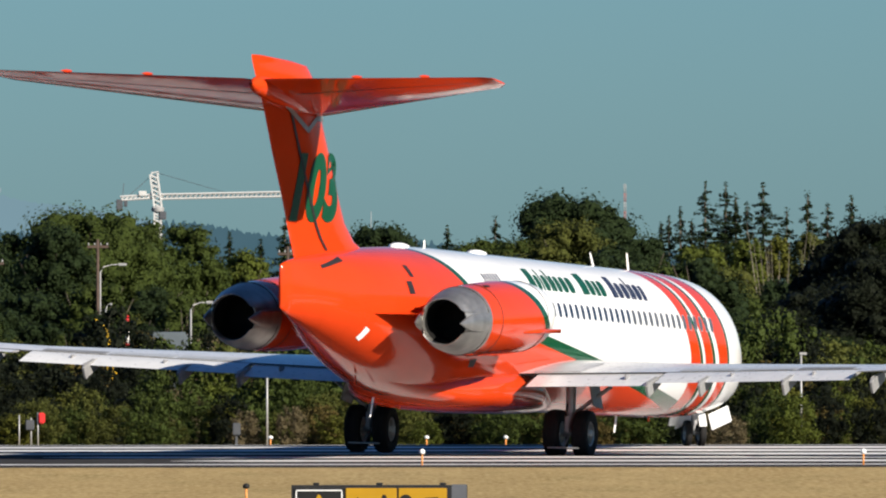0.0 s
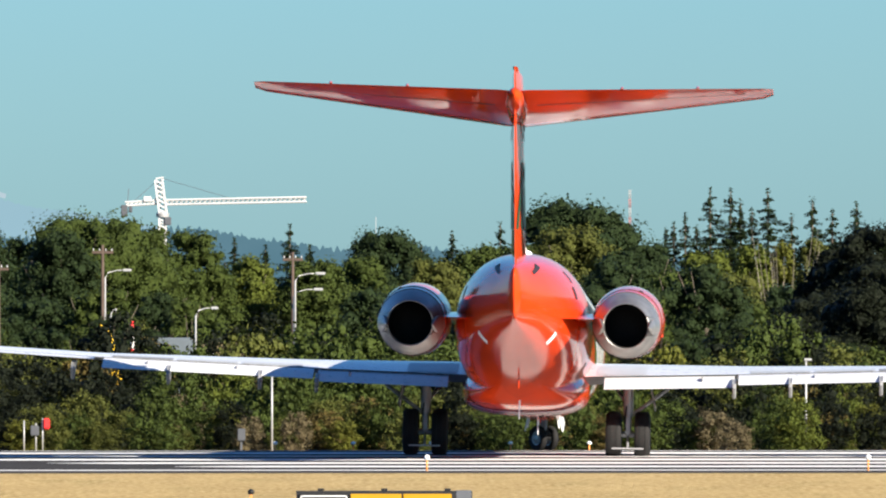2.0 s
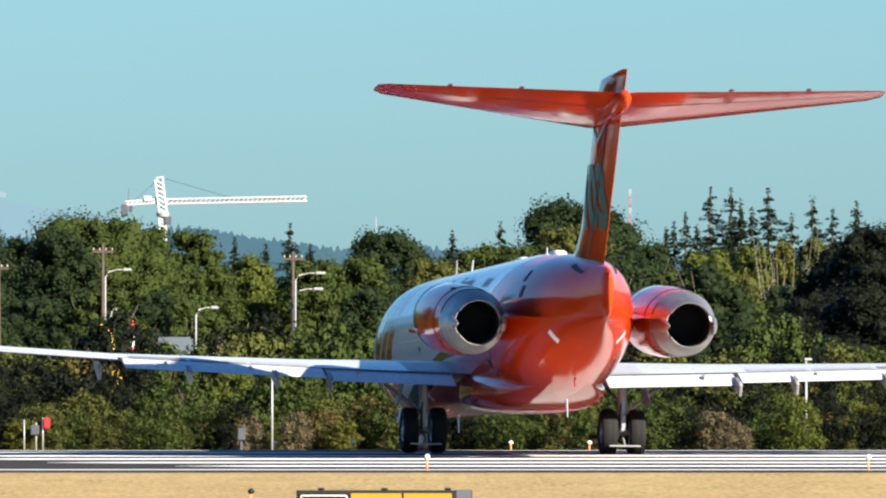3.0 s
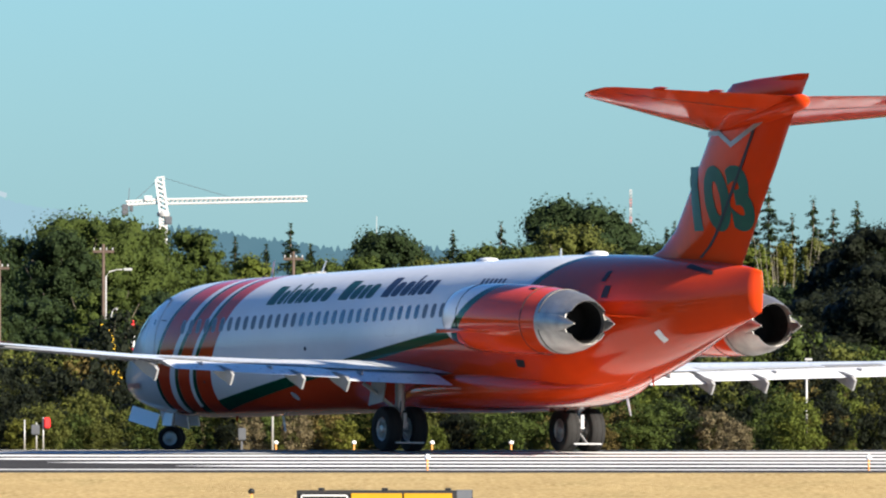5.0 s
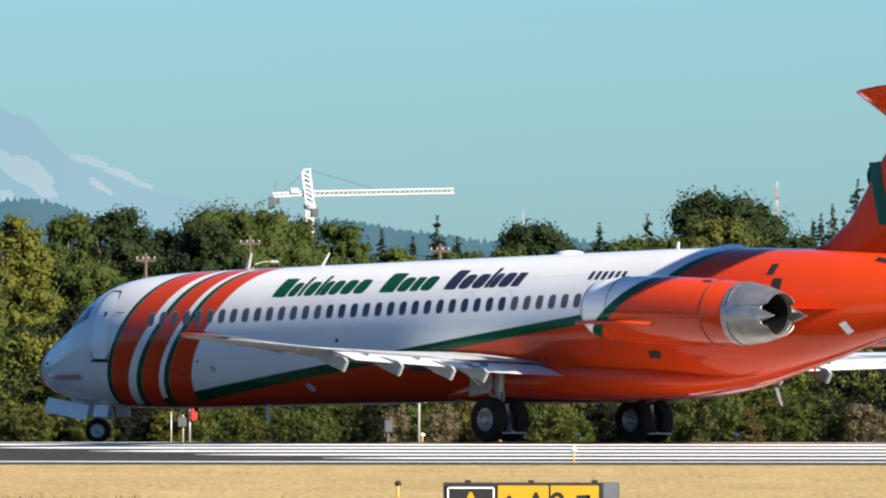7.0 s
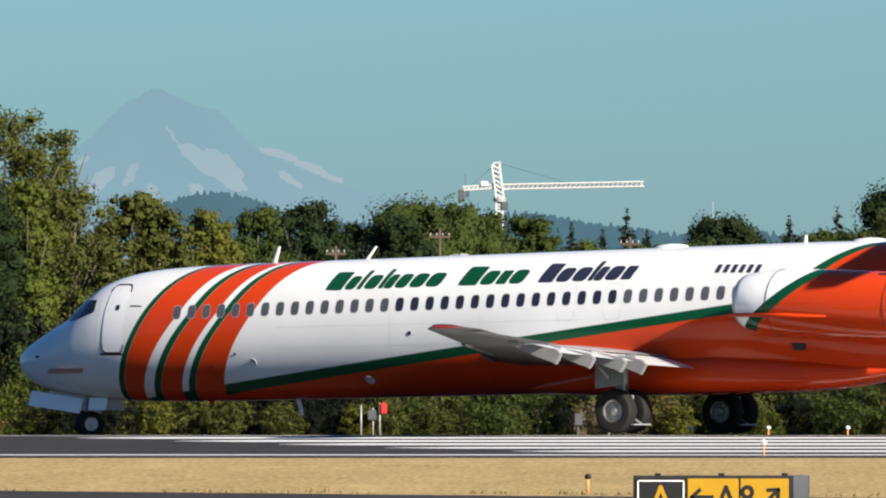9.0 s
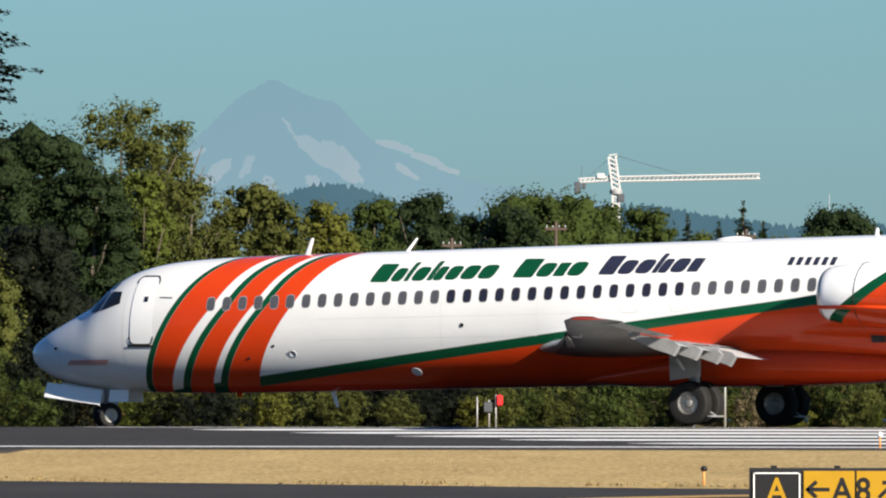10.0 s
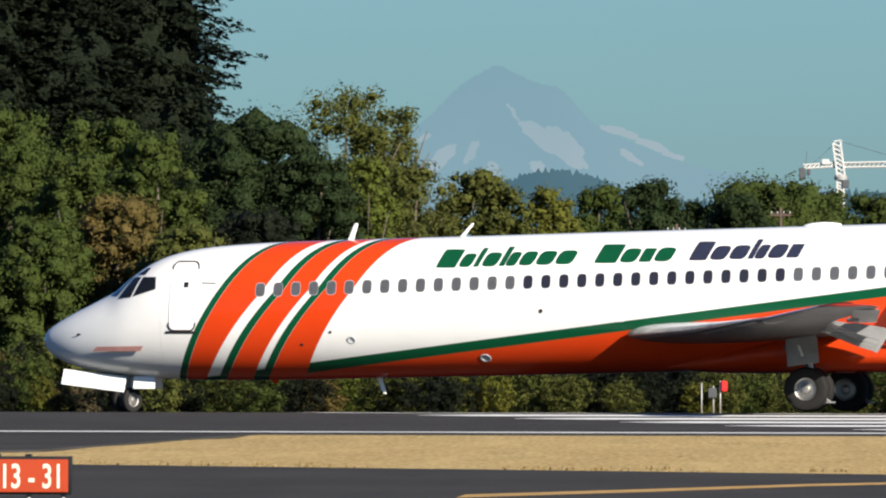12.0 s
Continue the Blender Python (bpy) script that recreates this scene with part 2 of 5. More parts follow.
# ---- building helpers ----
def mesh_of(name, verts, faces, mats, smooth=True, mat_index=None):
    me = bpy.data.meshes.new(name)
    me.from_pydata([tuple(v) for v in verts], [], faces)
    for mt in (mats if isinstance(mats, (list, tuple)) else [mats]):
        me.materials.append(mt)
    if mat_index is not None:
        me.polygons.foreach_set("material_index", mat_index)
    me.polygons.foreach_set("use_smooth", [smooth] * len(me.polygons))
    me.update()
    return me


def part(name, me, parent=None, label="", matrix=None):
    ob = new(name, me)
    if parent:
        ob.parent = parent
    if matrix is not None:
        ob.matrix_basis = matrix
    if label:
        tagged(ob, label)
    return ob


class Build:
    """Collects verts and faces of one mesh."""

    def __init__(self):
        self.v, self.f, self.mi = [], [], []

    def add(self, verts, faces, mi=0):
        k = len(self.v)
        self.v += [tuple(p) for p in verts]
        self.f += [tuple(i + k for i in f) for f in faces]
        self.mi += [mi] * len(faces)
        return self

    def box(self, x0, x1, y0, y1, z0, z1, bevel=0.0, mi=0, m=None):
        bm = bmesh.new()
        bmesh.ops.create_cube(bm, size=1)
        for v in bm.verts:
            v.co = Vector(((x0 + x1) / 2 + v.co.x * (x1 - x0), (y0 + y1) / 2 + v.co.y * (y1 - y0), (z0 + z1) / 2 + v.co.z * (z1 - z0)))
        if bevel:
            bmesh.ops.bevel(bm, geom=bm.edges[:], offset=bevel, segments=2, affect="EDGES")
        bm.verts.index_update()
        vs = [(m @ v.co) if m else v.co.copy() for v in bm.verts]
        self.add(vs, [[v.index for v in f.verts] for f in bm.faces], mi)
        bm.free()
        return self

    def loft(self, rings, cap=True, mi=0, closed=True):
        n = len(rings[0])
        vs = [p for r in rings for p in r]
        fs = []
        for i in range(len(rings) - 1):
            for j in range(n if closed else n - 1):
                a, b = i * n + j, i * n + (j + 1) % n
                fs.append((a, b, b + n, a + n))
        if cap:
            fs.append(tuple(range(n - 1, -1, -1)))
            fs.append(tuple(range((len(rings) - 1) * n, len(rings) * n)))
        return self.add(vs, fs, mi)

    def tube(self, pts, radii, seg=8, mi=0):
        rings = []
        pts = [Vector(p) for p in pts]
        if isinstance(radii, (int, float)):
            radii = [radii] * len(pts)
        for i, p in enumerate(pts):
            d = (pts[min(i + 1, len(pts) - 1)] - pts[max(i - 1, 0)]).normalized()
            a = d.orthogonal().normalized() if abs(d.z) > 0.9 else d.cross(Vector((0, 0, 1))).normalized()
            b = d.cross(a)
            rings.append([p + (a * math.cos(k * 2 * math.pi / seg) + b * math.sin(k * 2 * math.pi / seg)) * radii[i] for k in range(seg)])
        return self.loft(rings, True, mi)

    def lathe(self, profile, axis="y", seg=40, mi=0, m=None):
        """profile: (along, radius) pairs round an axis."""
        rings = []
        for a, r in profile:
            ring = []
            for k in range(seg):
                c, s = math.cos(2 * math.pi * k / seg) * r, math.sin(2 * math.pi * k / seg) * r
                p = Vector((c, a, s)) if axis == "y" else Vector((a, c, s)) if axis == "x" else Vector((c, s, a))
                ring.append(m @ p if m else p)
            rings.append(ring)
        return self.loft(rings, False, mi)

    def mesh(self, name, mats, smooth=True):
        return mesh_of(name, self.v, self.f, mats, smooth, self.mi)


def sharp(me, angle=35):
    """Shade by angle: marks sharp edges."""
    bm = bmesh.new()
    bm.from_mesh(me)
    bmesh.ops.recalc_face_normals(bm, faces=bm.faces[:])
    for e in bm.edges:
        if len(e.link_faces) == 2 and e.calc_face_angle(0) > radians(angle):
            e.smooth = False
    bm.to_mesh(me)
    bm.free()
    return me


def curve_at(table, x):
    """Smooth interpolation through rows (x, a, b, ...), x rising."""
    xs = [r[0] for r in table]
    i = max(0, min(len(xs) - 2, int(np.searchsorted(xs, x)) - 1))
    p0, p1, p2, p3 = (table[max(i - 1, 0)], table[i], table[i + 1], table[min(i + 2, len(table) - 1)])
    h = p2[0] - p1[0]
    t = min(1.0, max(0.0, (x - p1[0]) / h))
    out = []
    for k in range(1, len(p1)):
        m1 = (p2[k] - p0[k]) / (p2[0] - p0[0])
        m2 = (p3[k] - p1[k]) / (p3[0] - p1[0])
        out.append((2 * t**3 - 3 * t**2 + 1) * p1[k] + (t**3 - 2 * t**2 + t) * h * m1
                   + (-2 * t**3 + 3 * t**2) * p2[k] + (t**3 - t**2) * h * m2)
    return out


def text_mesh(body, size, mat, shear=0.0, offset=0.0, extrude=0.004):
    c = bpy.data.curves.new("text", "FONT")
    c.body, c.size, c.shear, c.offset, c.extrude = body, size, shear, offset, extrude
    c.align_x = "CENTER"
    ob = new("text", c)
    me = bpy.data.meshes.new_from_object(ob.evaluated_get(bpy.context.evaluated_depsgraph_get()))
    bpy.data.objects.remove(ob)
    bpy.data.curves.remove(c)
    me.materials.clear()
    me.materials.append(mat)
    return me


# ---- ground ----
def slab(name, outline, top, mat, label, thick=0.4):
    n = len(outline)
    v = [(x, y, top) for x, y in outline] + [(x, y, top - thick) for x, y in outline]
    f = [tuple(range(n)), tuple(range(2 * n - 1, n - 1, -1))] + [(i, i + n, (i + 1) % n + n, (i + 1) % n) for i in range(n)]
    ob = part(name, sharp(mesh_of(name, v, f, mat, False)))
    return tagged(ob, label, name, kind="structure")


def field():
    xs = [-2500, -400] + list(np.arange(-60, 61, 3.0)) + [400, 2500]
    ys = [-300, 100] + list(np.arange(200, 300, 2.0)) + [300, 319, 321, 366, 400, 600, 1200, 4900]
    v = []
    for y in ys:
        for x in xs:
            z = (-0.03 if y < 320 else -0.34) + (0.05 * noise.noise((x * 0.21, y * 0.13, 0)) if 205 < y < 298 else 0.0)
            v.append((x, y, z))
    n = len(xs)
    f = [(j * n + i, j * n + i + 1, (j + 1) * n + i + 1, (j + 1) * n + i) for j in range(len(ys) - 1) for i in range(n - 1)]
    tagged(part("ground", mesh_of("ground", v, f, dry_grass)), "dry straw-coloured mown airfield grass", "grass", kind="structure")


field()


def runway():
    """The paved strip: level up to its crown, then falling away to the far side."""
    ys = [(299.6, -.5), (299.6, 0.0), (343.0, 0.0), (350.0, CROSSFALL * 7), (366.0, CROSSFALL * 23), (366.0, -.8)]
    v = [(x, y, z) for x in (-500, 500) for y, z in ys]
    f = [(k, k + 6, k + 7, k + 1) for k in range(5)]
    tagged(part("runway", mesh_of("runway", v, f, asphalt, False)), "dark asphalt runway with white threshold stripes", "runway", kind="structure")


CROSSFALL = -0.0122
runway()
slab("taxiway", [(-400, 150), (400, 150), (400, 150.1), (60, 222), (-4, 241.5), (-21, 252), (-40, 263), (-400, 380)], 0.02, asphalt,
     "dark asphalt taxiway along the dry grass", 0.4)
slab("taxiway_link", [(-26.5, 266), (-22.4, 272), (-19.6, 299.55), (-120, 299.55), (-120, 290), (-42, 265)], 0.01, asphalt,
     "asphalt link between taxiway and runway", 0.38)


def stripe(name, pts, mat, label, z=0.006):
    """A band of paint along pts: (x, y0, y1)."""
    v, f = [], []
    for x, a, b in pts:
        v += [(x, a, z), (x, b, z + (max(0, b - 343) * CROSSFALL if b < 346 and a > 320 else 0))]
    for i in range(len(pts) - 1):
        f.append((2 * i, 2 * i + 2, 2 * i + 3, 2 * i + 1))
    tagged(part(name, mesh_of(name, v, f, mat, False)), label, "marking", group=name, kind="structure")


rng = random.Random(4)
stripe("edge_line", [(x, 301.9 + rng.uniform(-.08, .08), 303.4 + rng.uniform(-.08, .08)) for x in range(-300, 301, 3)], marking,
       "white painted runway edge line")
for k, (y, x0) in enumerate(((343.2, -21.6), (337.0, -18.0), (330.2, -15.2), (323.2, -12.3), (316.2, -9.5), (309.4, -6.3))):
    w = 1.6 if k == 0 else 1.75 if k < 4 else 1.5
    stripe("threshold_stripe", [(x0, y - 0.2, y + 0.2), (x0 + 1.2, y - w * .7, y + w * .7)]
           + [(x0 + 2 + 2 * i, y - w + rng.uniform(-.12, .12), y + w + rng.uniform(-.12, .12)) for i in range(22)],
           marking, "worn white threshold stripe painted on asphalt")
stripe("taxi_line", [(-10.9, 216, 219), (-8, 222, 225), (-5.5, 228, 230.5), (-3, 232, 234), (2, 235.5, 237.5)], taxi_yellow,
       "faded yellow taxi guide line", 0.026)


def grass_tufts():
    g = np.random.default_rng(3)
    n = 26000
    y = g.uniform(236, 299.2, n)
    x = g.uniform(-1, 1, n) * 27 - 8
    clump = np.array([noise.noise((a * 0.35, b * 0.12, 3)) for a, b in zip(x, y)])
    keep = (clump > -0.15) & (y < 248.5 - (x + 4) * 0.6) & (y > 263 + (-21 - x) * .6 - 11) & ~((x < -18) & (y > 262)) & (y > 241.6 - (x + 4) * 0.6)
    x, y = x[keep], y[keep]
    n = len(x)
    hgt = g.uniform(-0.02, 0.05, n)
    a = g.uniform(0, math.pi, n)
    w = g.uniform(0.02, 0.06, n)
    lean = g.normal(0, 0.05, (n, 2))
    v = np.empty((n, 3, 3))
    v[:, 0] = np.stack([x - w * np.cos(a), y - w * np.sin(a), np.full(n, -0.06)], 1)
    v[:, 1] = np.stack([x + w * np.cos(a), y + w * np.sin(a), np.full(n, -0.06)], 1)
    v[:, 2] = np.stack([x + lean[:, 0], y + lean[:, 1], hgt], 1)
    f = np.arange(n * 3).reshape(n, 3)
    m = leaf_mat("straw_blades", (0.20, 0.15, 0.06), (0.40, 0.29, 0.13), (0.28, 0.20, 0.08))
    tagged(part("grass_tufts", mesh_of("grass_tufts", v.reshape(-1, 3).tolist(), f.tolist(), m, False)),
           "loose tufts of dry straw grass", "grass", kind="stuff")


grass_tufts()


# ---- bearings: u grows to the right, v downwards, in 1/406.7 degree; d metres away ----
def bx(u, d):
    return d * math.tan(radians((u - 784) / 406.7))


def bz(v, d):
    return EYE[2] + d * math.tan(radians(0.236 - (v - 441) / 406.7))


# ---- trees ----
def leaves(points, normals, size, g):
    """Small bent leaf sprays at points."""
    n = len(points)
    a = normals / np.linalg.norm(normals, axis=1, keepdims=True) + g.normal(0, 0.26, (n, 3))
    a /= np.linalg.norm(a, axis=1, keepdims=True)
    t = np.cross(a, g.normal(0, 1, (n, 3)))
    t /= np.linalg.norm(t, axis=1, keepdims=True)
    b = np.cross(a, t)
    s = (size * g.uniform(0.5, 1.35, n))[:, None]
    v = np.stack([points - t * s, points - b * s * 0.55 + a * s * .12, points + t * s, points + b * s * 0.55 + a * s * .12], 1)
    return v.reshape(-1, 3), np.arange(n * 4).reshape(n, 4)


def unit_ball():
    bm = bmesh.new()
    bmesh.ops.create_icosphere(bm, subdivisions=1, radius=1.0)
    bm.verts.index_update()
    out = np.array([v.co[:] for v in bm.verts]), np.array([[v.index for v in f.verts] for f in bm.faces])
    bm.free()
    return out


BALL_V, BALL_F = unit_ball()


def crown(name, w, h, mat, seed, count=3500, size=0.2, base=0.12, top_heavy=0.0, clumps=200, solid=0.62, reach=(0.085, 0.165)):
    """An uneven crown: lumpy boughs inside an egg-shaped hull of width w and height h, foot at 0, each clad in leaf sprays."""
    g = np.random.default_rng(seed)
    cs = []
    for _ in range(clumps):
        zz = g.uniform(base, 0.96)
        r = w / 2 * math.sin(math.pi * min(1, max(0.02, (zz - base * .6) / (1.03 - base * .6))) ** (0.75 + top_heavy)) ** 0.48
        ang, rr = g.uniform(0, 2 * math.pi), math.sqrt(g.uniform(0.10, 1))
        cs.append((r * rr * math.cos(ang) * 0.84, r * rr * math.sin(ang) * 0.84, zz * h, w * g.uniform(*reach) * (0.75 if zz > .8 else 1)))
    cs.append((0, 0, h * 0.93, w * 0.07))
    cs = np.array(cs)
    top = (cs[:, 2] + cs[:, 3] * .85).max()
    wide = (np.abs(cs[:, 0]) + cs[:, 3]).max()
    cs[:, :2] *= w / 2 / wide
    cs[:, 2] *= h / top
    cs[:, 3] *= min(1.0, w / 2 / wide * 1.05)
    tries = count * 2
    pick = g.choice(len(cs), tries, p=cs[:, 3] ** 2 / (cs[:, 3] ** 2).sum())
    d = g.normal(0, 1, (tries, 3))
    d /= np.linalg.norm(d, axis=1, keepdims=True)
    lump = 1 + 0.16 * np.sin(d[:, 0] * 5 + pick) * np.cos(d[:, 2] * 6 + pick * 2) + 0.10 * np.sin(d[:, 1] * 9 + pick * 3)
    rad = cs[pick, 3] * lump * (1.18 - 0.62 * g.uniform(0, 1, tries) ** 1.2)
    p = cs[pick, :3] + d * rad[:, None] * np.array([1, 1, 0.85])
    # drop sprays buried in a neighbouring bough
    hid = np.zeros(tries, bool)
    for k in range(len(cs)):
        hid |= (((p - cs[k, :3]) / np.array([1, 1, .85])) ** 2).sum(1) < (cs[k, 3] * 0.5) ** 2
    p, d = p[~hid][:count], d[~hid][:count]
    out = d + np.array([0, 0, 0.2])
    p[:, 2] = np.clip(p[:, 2], 0.05, None)
    v, f = leaves(p, out, size, g)
    v, f = v.tolist(), f.tolist()
    nv = len(v)
    if solid:
        for k in range(len(cs)):
            q = BALL_V
            lump = 1 + 0.16 * np.sin(q[:, 0] * 5 + k) * np.cos(q[:, 2] * 6 + k * 2) + 0.10 * np.sin(q[:, 1] * 9 + k * 3)
            q = cs[k, :3] + q * (lump * cs[k, 3] * solid * g.uniform(.65, 1.25, len(q)))[:, None] * np.array([1, 1, .85])
            q[:, 2] = np.clip(q[:, 2], 0.02, None)
            v += q.tolist()
            f += (BALL_F + nv + k * len(BALL_V)).tolist()
    me = mesh_of(name, v, f, mat, False)
    me.polygons.foreach_set("use_smooth", [len(x) == 3 for x in f])
    return me


def trunk_mesh(h, r, seed, limbs=6, spread=0.3):
    g = random.Random(seed)
    b = Build()
    b.tube([(0, 0, -0.1), (g.uniform(-.1, .1), g.uniform(-.1, .1), h * 0.4), (g.uniform(-.2, .2), 0, h * 0.86)], [r, r * .7, r * .15], 7)
    for k in range(limbs):
        a, z = g.uniform(0, 6.28), h * g.uniform(0.2, 0.65)
        L = h * spread * g.uniform(0.6, 1.2)
        b.tube([(0, 0, z), (math.cos(a) * L * .5, math.sin(a) * L * .5, z + L * .5), (math.cos(a) * L * .8, math.sin(a) * L * .8, z + L * 1.1)],
               [r * .4, r * .22, r * .06], 5)
    return b.mesh("trunk", bark)


def tree(u, v, d, width, kind, label, seed, count=None, bare=False, name="tree", **kw):
    """A leafy tree whose top shows at bearing (u, v), width in the same units."""
    h, w = bz(v, d) + .36, width / 406.7 * radians(1) * d
    root = new(name)
    root.location = (bx(u, d), d, -0.36)
    part("trunk", trunk_mesh(h, 0.02 * h, seed, 16 if bare else 6, 0.2 if bare else .25), root)
    area = w * h
    count = count or int(min(24000, max(3500, area * 420)) * (0.8 if bare else 1))
    part("crown", crown("crown", w, h, LEAF[kind], seed, count, size=kw.pop("size", 0.072 * d / 450), solid=0.4 if bare else 0.62, **kw), root)
    return tagged(root, label, "tree")


def fir(u, v, d, width, seed, label, sparse=1.0, name="fir_tree", kind="fir", base=0.1, shape=0.62, whorls=0):
    """A conifer; with whorls its boughs stand in open storeys, else they close round a dense heart."""
    h, w = bz(v, d) + .36, width / 406.7 * radians(1) * d
    g = np.random.default_rng(seed)
    root = new(name)
    root.location = (bx(u, d), d, -0.36)
    part("trunk", Build().tube([(0, 0, -.1), (0, 0, h * .5), (0, 0, h * .98)], [h * .014, h * .009, .02], 7).mesh("trunk", bark), root)
    P, N = [], []
    levels = whorls or int(h * 2.0 * sparse) + 10
    for i in range(levels):
        t = i / levels
        z = h * (base + (0.97 - base) * t)
        reach = w / 2 * (1 - t) ** shape * g.uniform(0.65, 1.2) + 0.10
        for k in range(7 if whorls else int(6 * sparse + 2)):
            if whorls and g.uniform() < 0.16:
                continue
            a = g.uniform(0, 2 * math.pi)
            L = reach * g.uniform(0.55, 1.15)
            zb = z + g.uniform(-.5, .5) * h / levels * (.7 if whorls else 1.6)
            m = max(14, int(L * (75 if whorls else 34)))
            s = np.sort(g.uniform(0.04, 1, m))
            side = g.normal(0, 0.13 if whorls else 0.17, m) * L * (1.1 - s)
            x = s * L * math.cos(a) - side * math.sin(a)
            y = s * L * math.sin(a) + side * math.cos(a)
            zz = zb + L * ((0.10 * s - 0.42 * s**2 + 0.30 * s**4) if whorls else (0.12 * s - 0.50 * s**2 + 0.2 * s**4)) + g.normal(0, 0.04, m) - 0.05
            P.append(np.stack([x, y, zz], 1))
            N.append(np.tile([math.cos(a) * .3, math.sin(a) * .3, 0.9], (m, 1)))
    m = 60
    P.append(np.stack([g.normal(0, .05, m), g.normal(0, .05, m), g.uniform(.9, 1, m) * h], 1))
    N.append(np.tile([0, -.3, 0.9], (m, 1)))
    P, N = np.concatenate(P), np.concatenate(N)
    vv, f = leaves(P, N, 0.085 if whorls else max(0.095, min(0.13, h * 0.012)), g)
    vv, f = vv.tolist(), f.tolist()
    if not whorls:
        # the dense heart: a lumpy cone
        k0, seg = len(vv), 24
        zs = np.linspace(base, .93, 60)
        for i, q in enumerate(zs):
            for k in range(seg):
                a = 2 * math.pi * k / seg
                r = w / 2 * (1 - (q - base) / (1 - base)) ** shape * (.58 + .20 * noise.noise((math.cos(a) * 1.6, math.sin(a) * 1.6, q * h * .9 + seed)))
                vv.append((r * math.cos(a), r * math.sin(a), q * h))
        f += [(k0 + i * seg + k, k0 + i * seg + (k + 1) % seg, k0 + (i + 1) * seg + (k + 1) % seg, k0 + (i + 1) * seg + k) for i in range(59) for k in range(seg)]
    part("crown", mesh_of("crown", vv, f, LEAF[kind], False), root)
    return tagged(root, label, "tree")


def bare_bush(u, v, d, width, seed):
    h, w = bz(v, d) + .36, width / 406.7 * radians(1) * d
    g = random.Random(seed)
    b = Build()
    for k in range(28):
        x, y = g.uniform(-w / 2, w / 2), g.uniform(-1, 1)
        L = h * g.uniform(0.6, 1.0)
        b.tube([(x * .3, y * .3, 0), (x * .7, y * .6, L * .6), (x, y, L)], [.03, .016, .004], 4)
    ob = part("bare_tree", b.mesh("bare_tree", plain("bare_twigs", (0.17, 0.15, 0.12), 0.9)))
    ob.location = (bx(u, d), d, -.36)
    tagged(ob, "leafless pale grey branches among the trees", "tree")


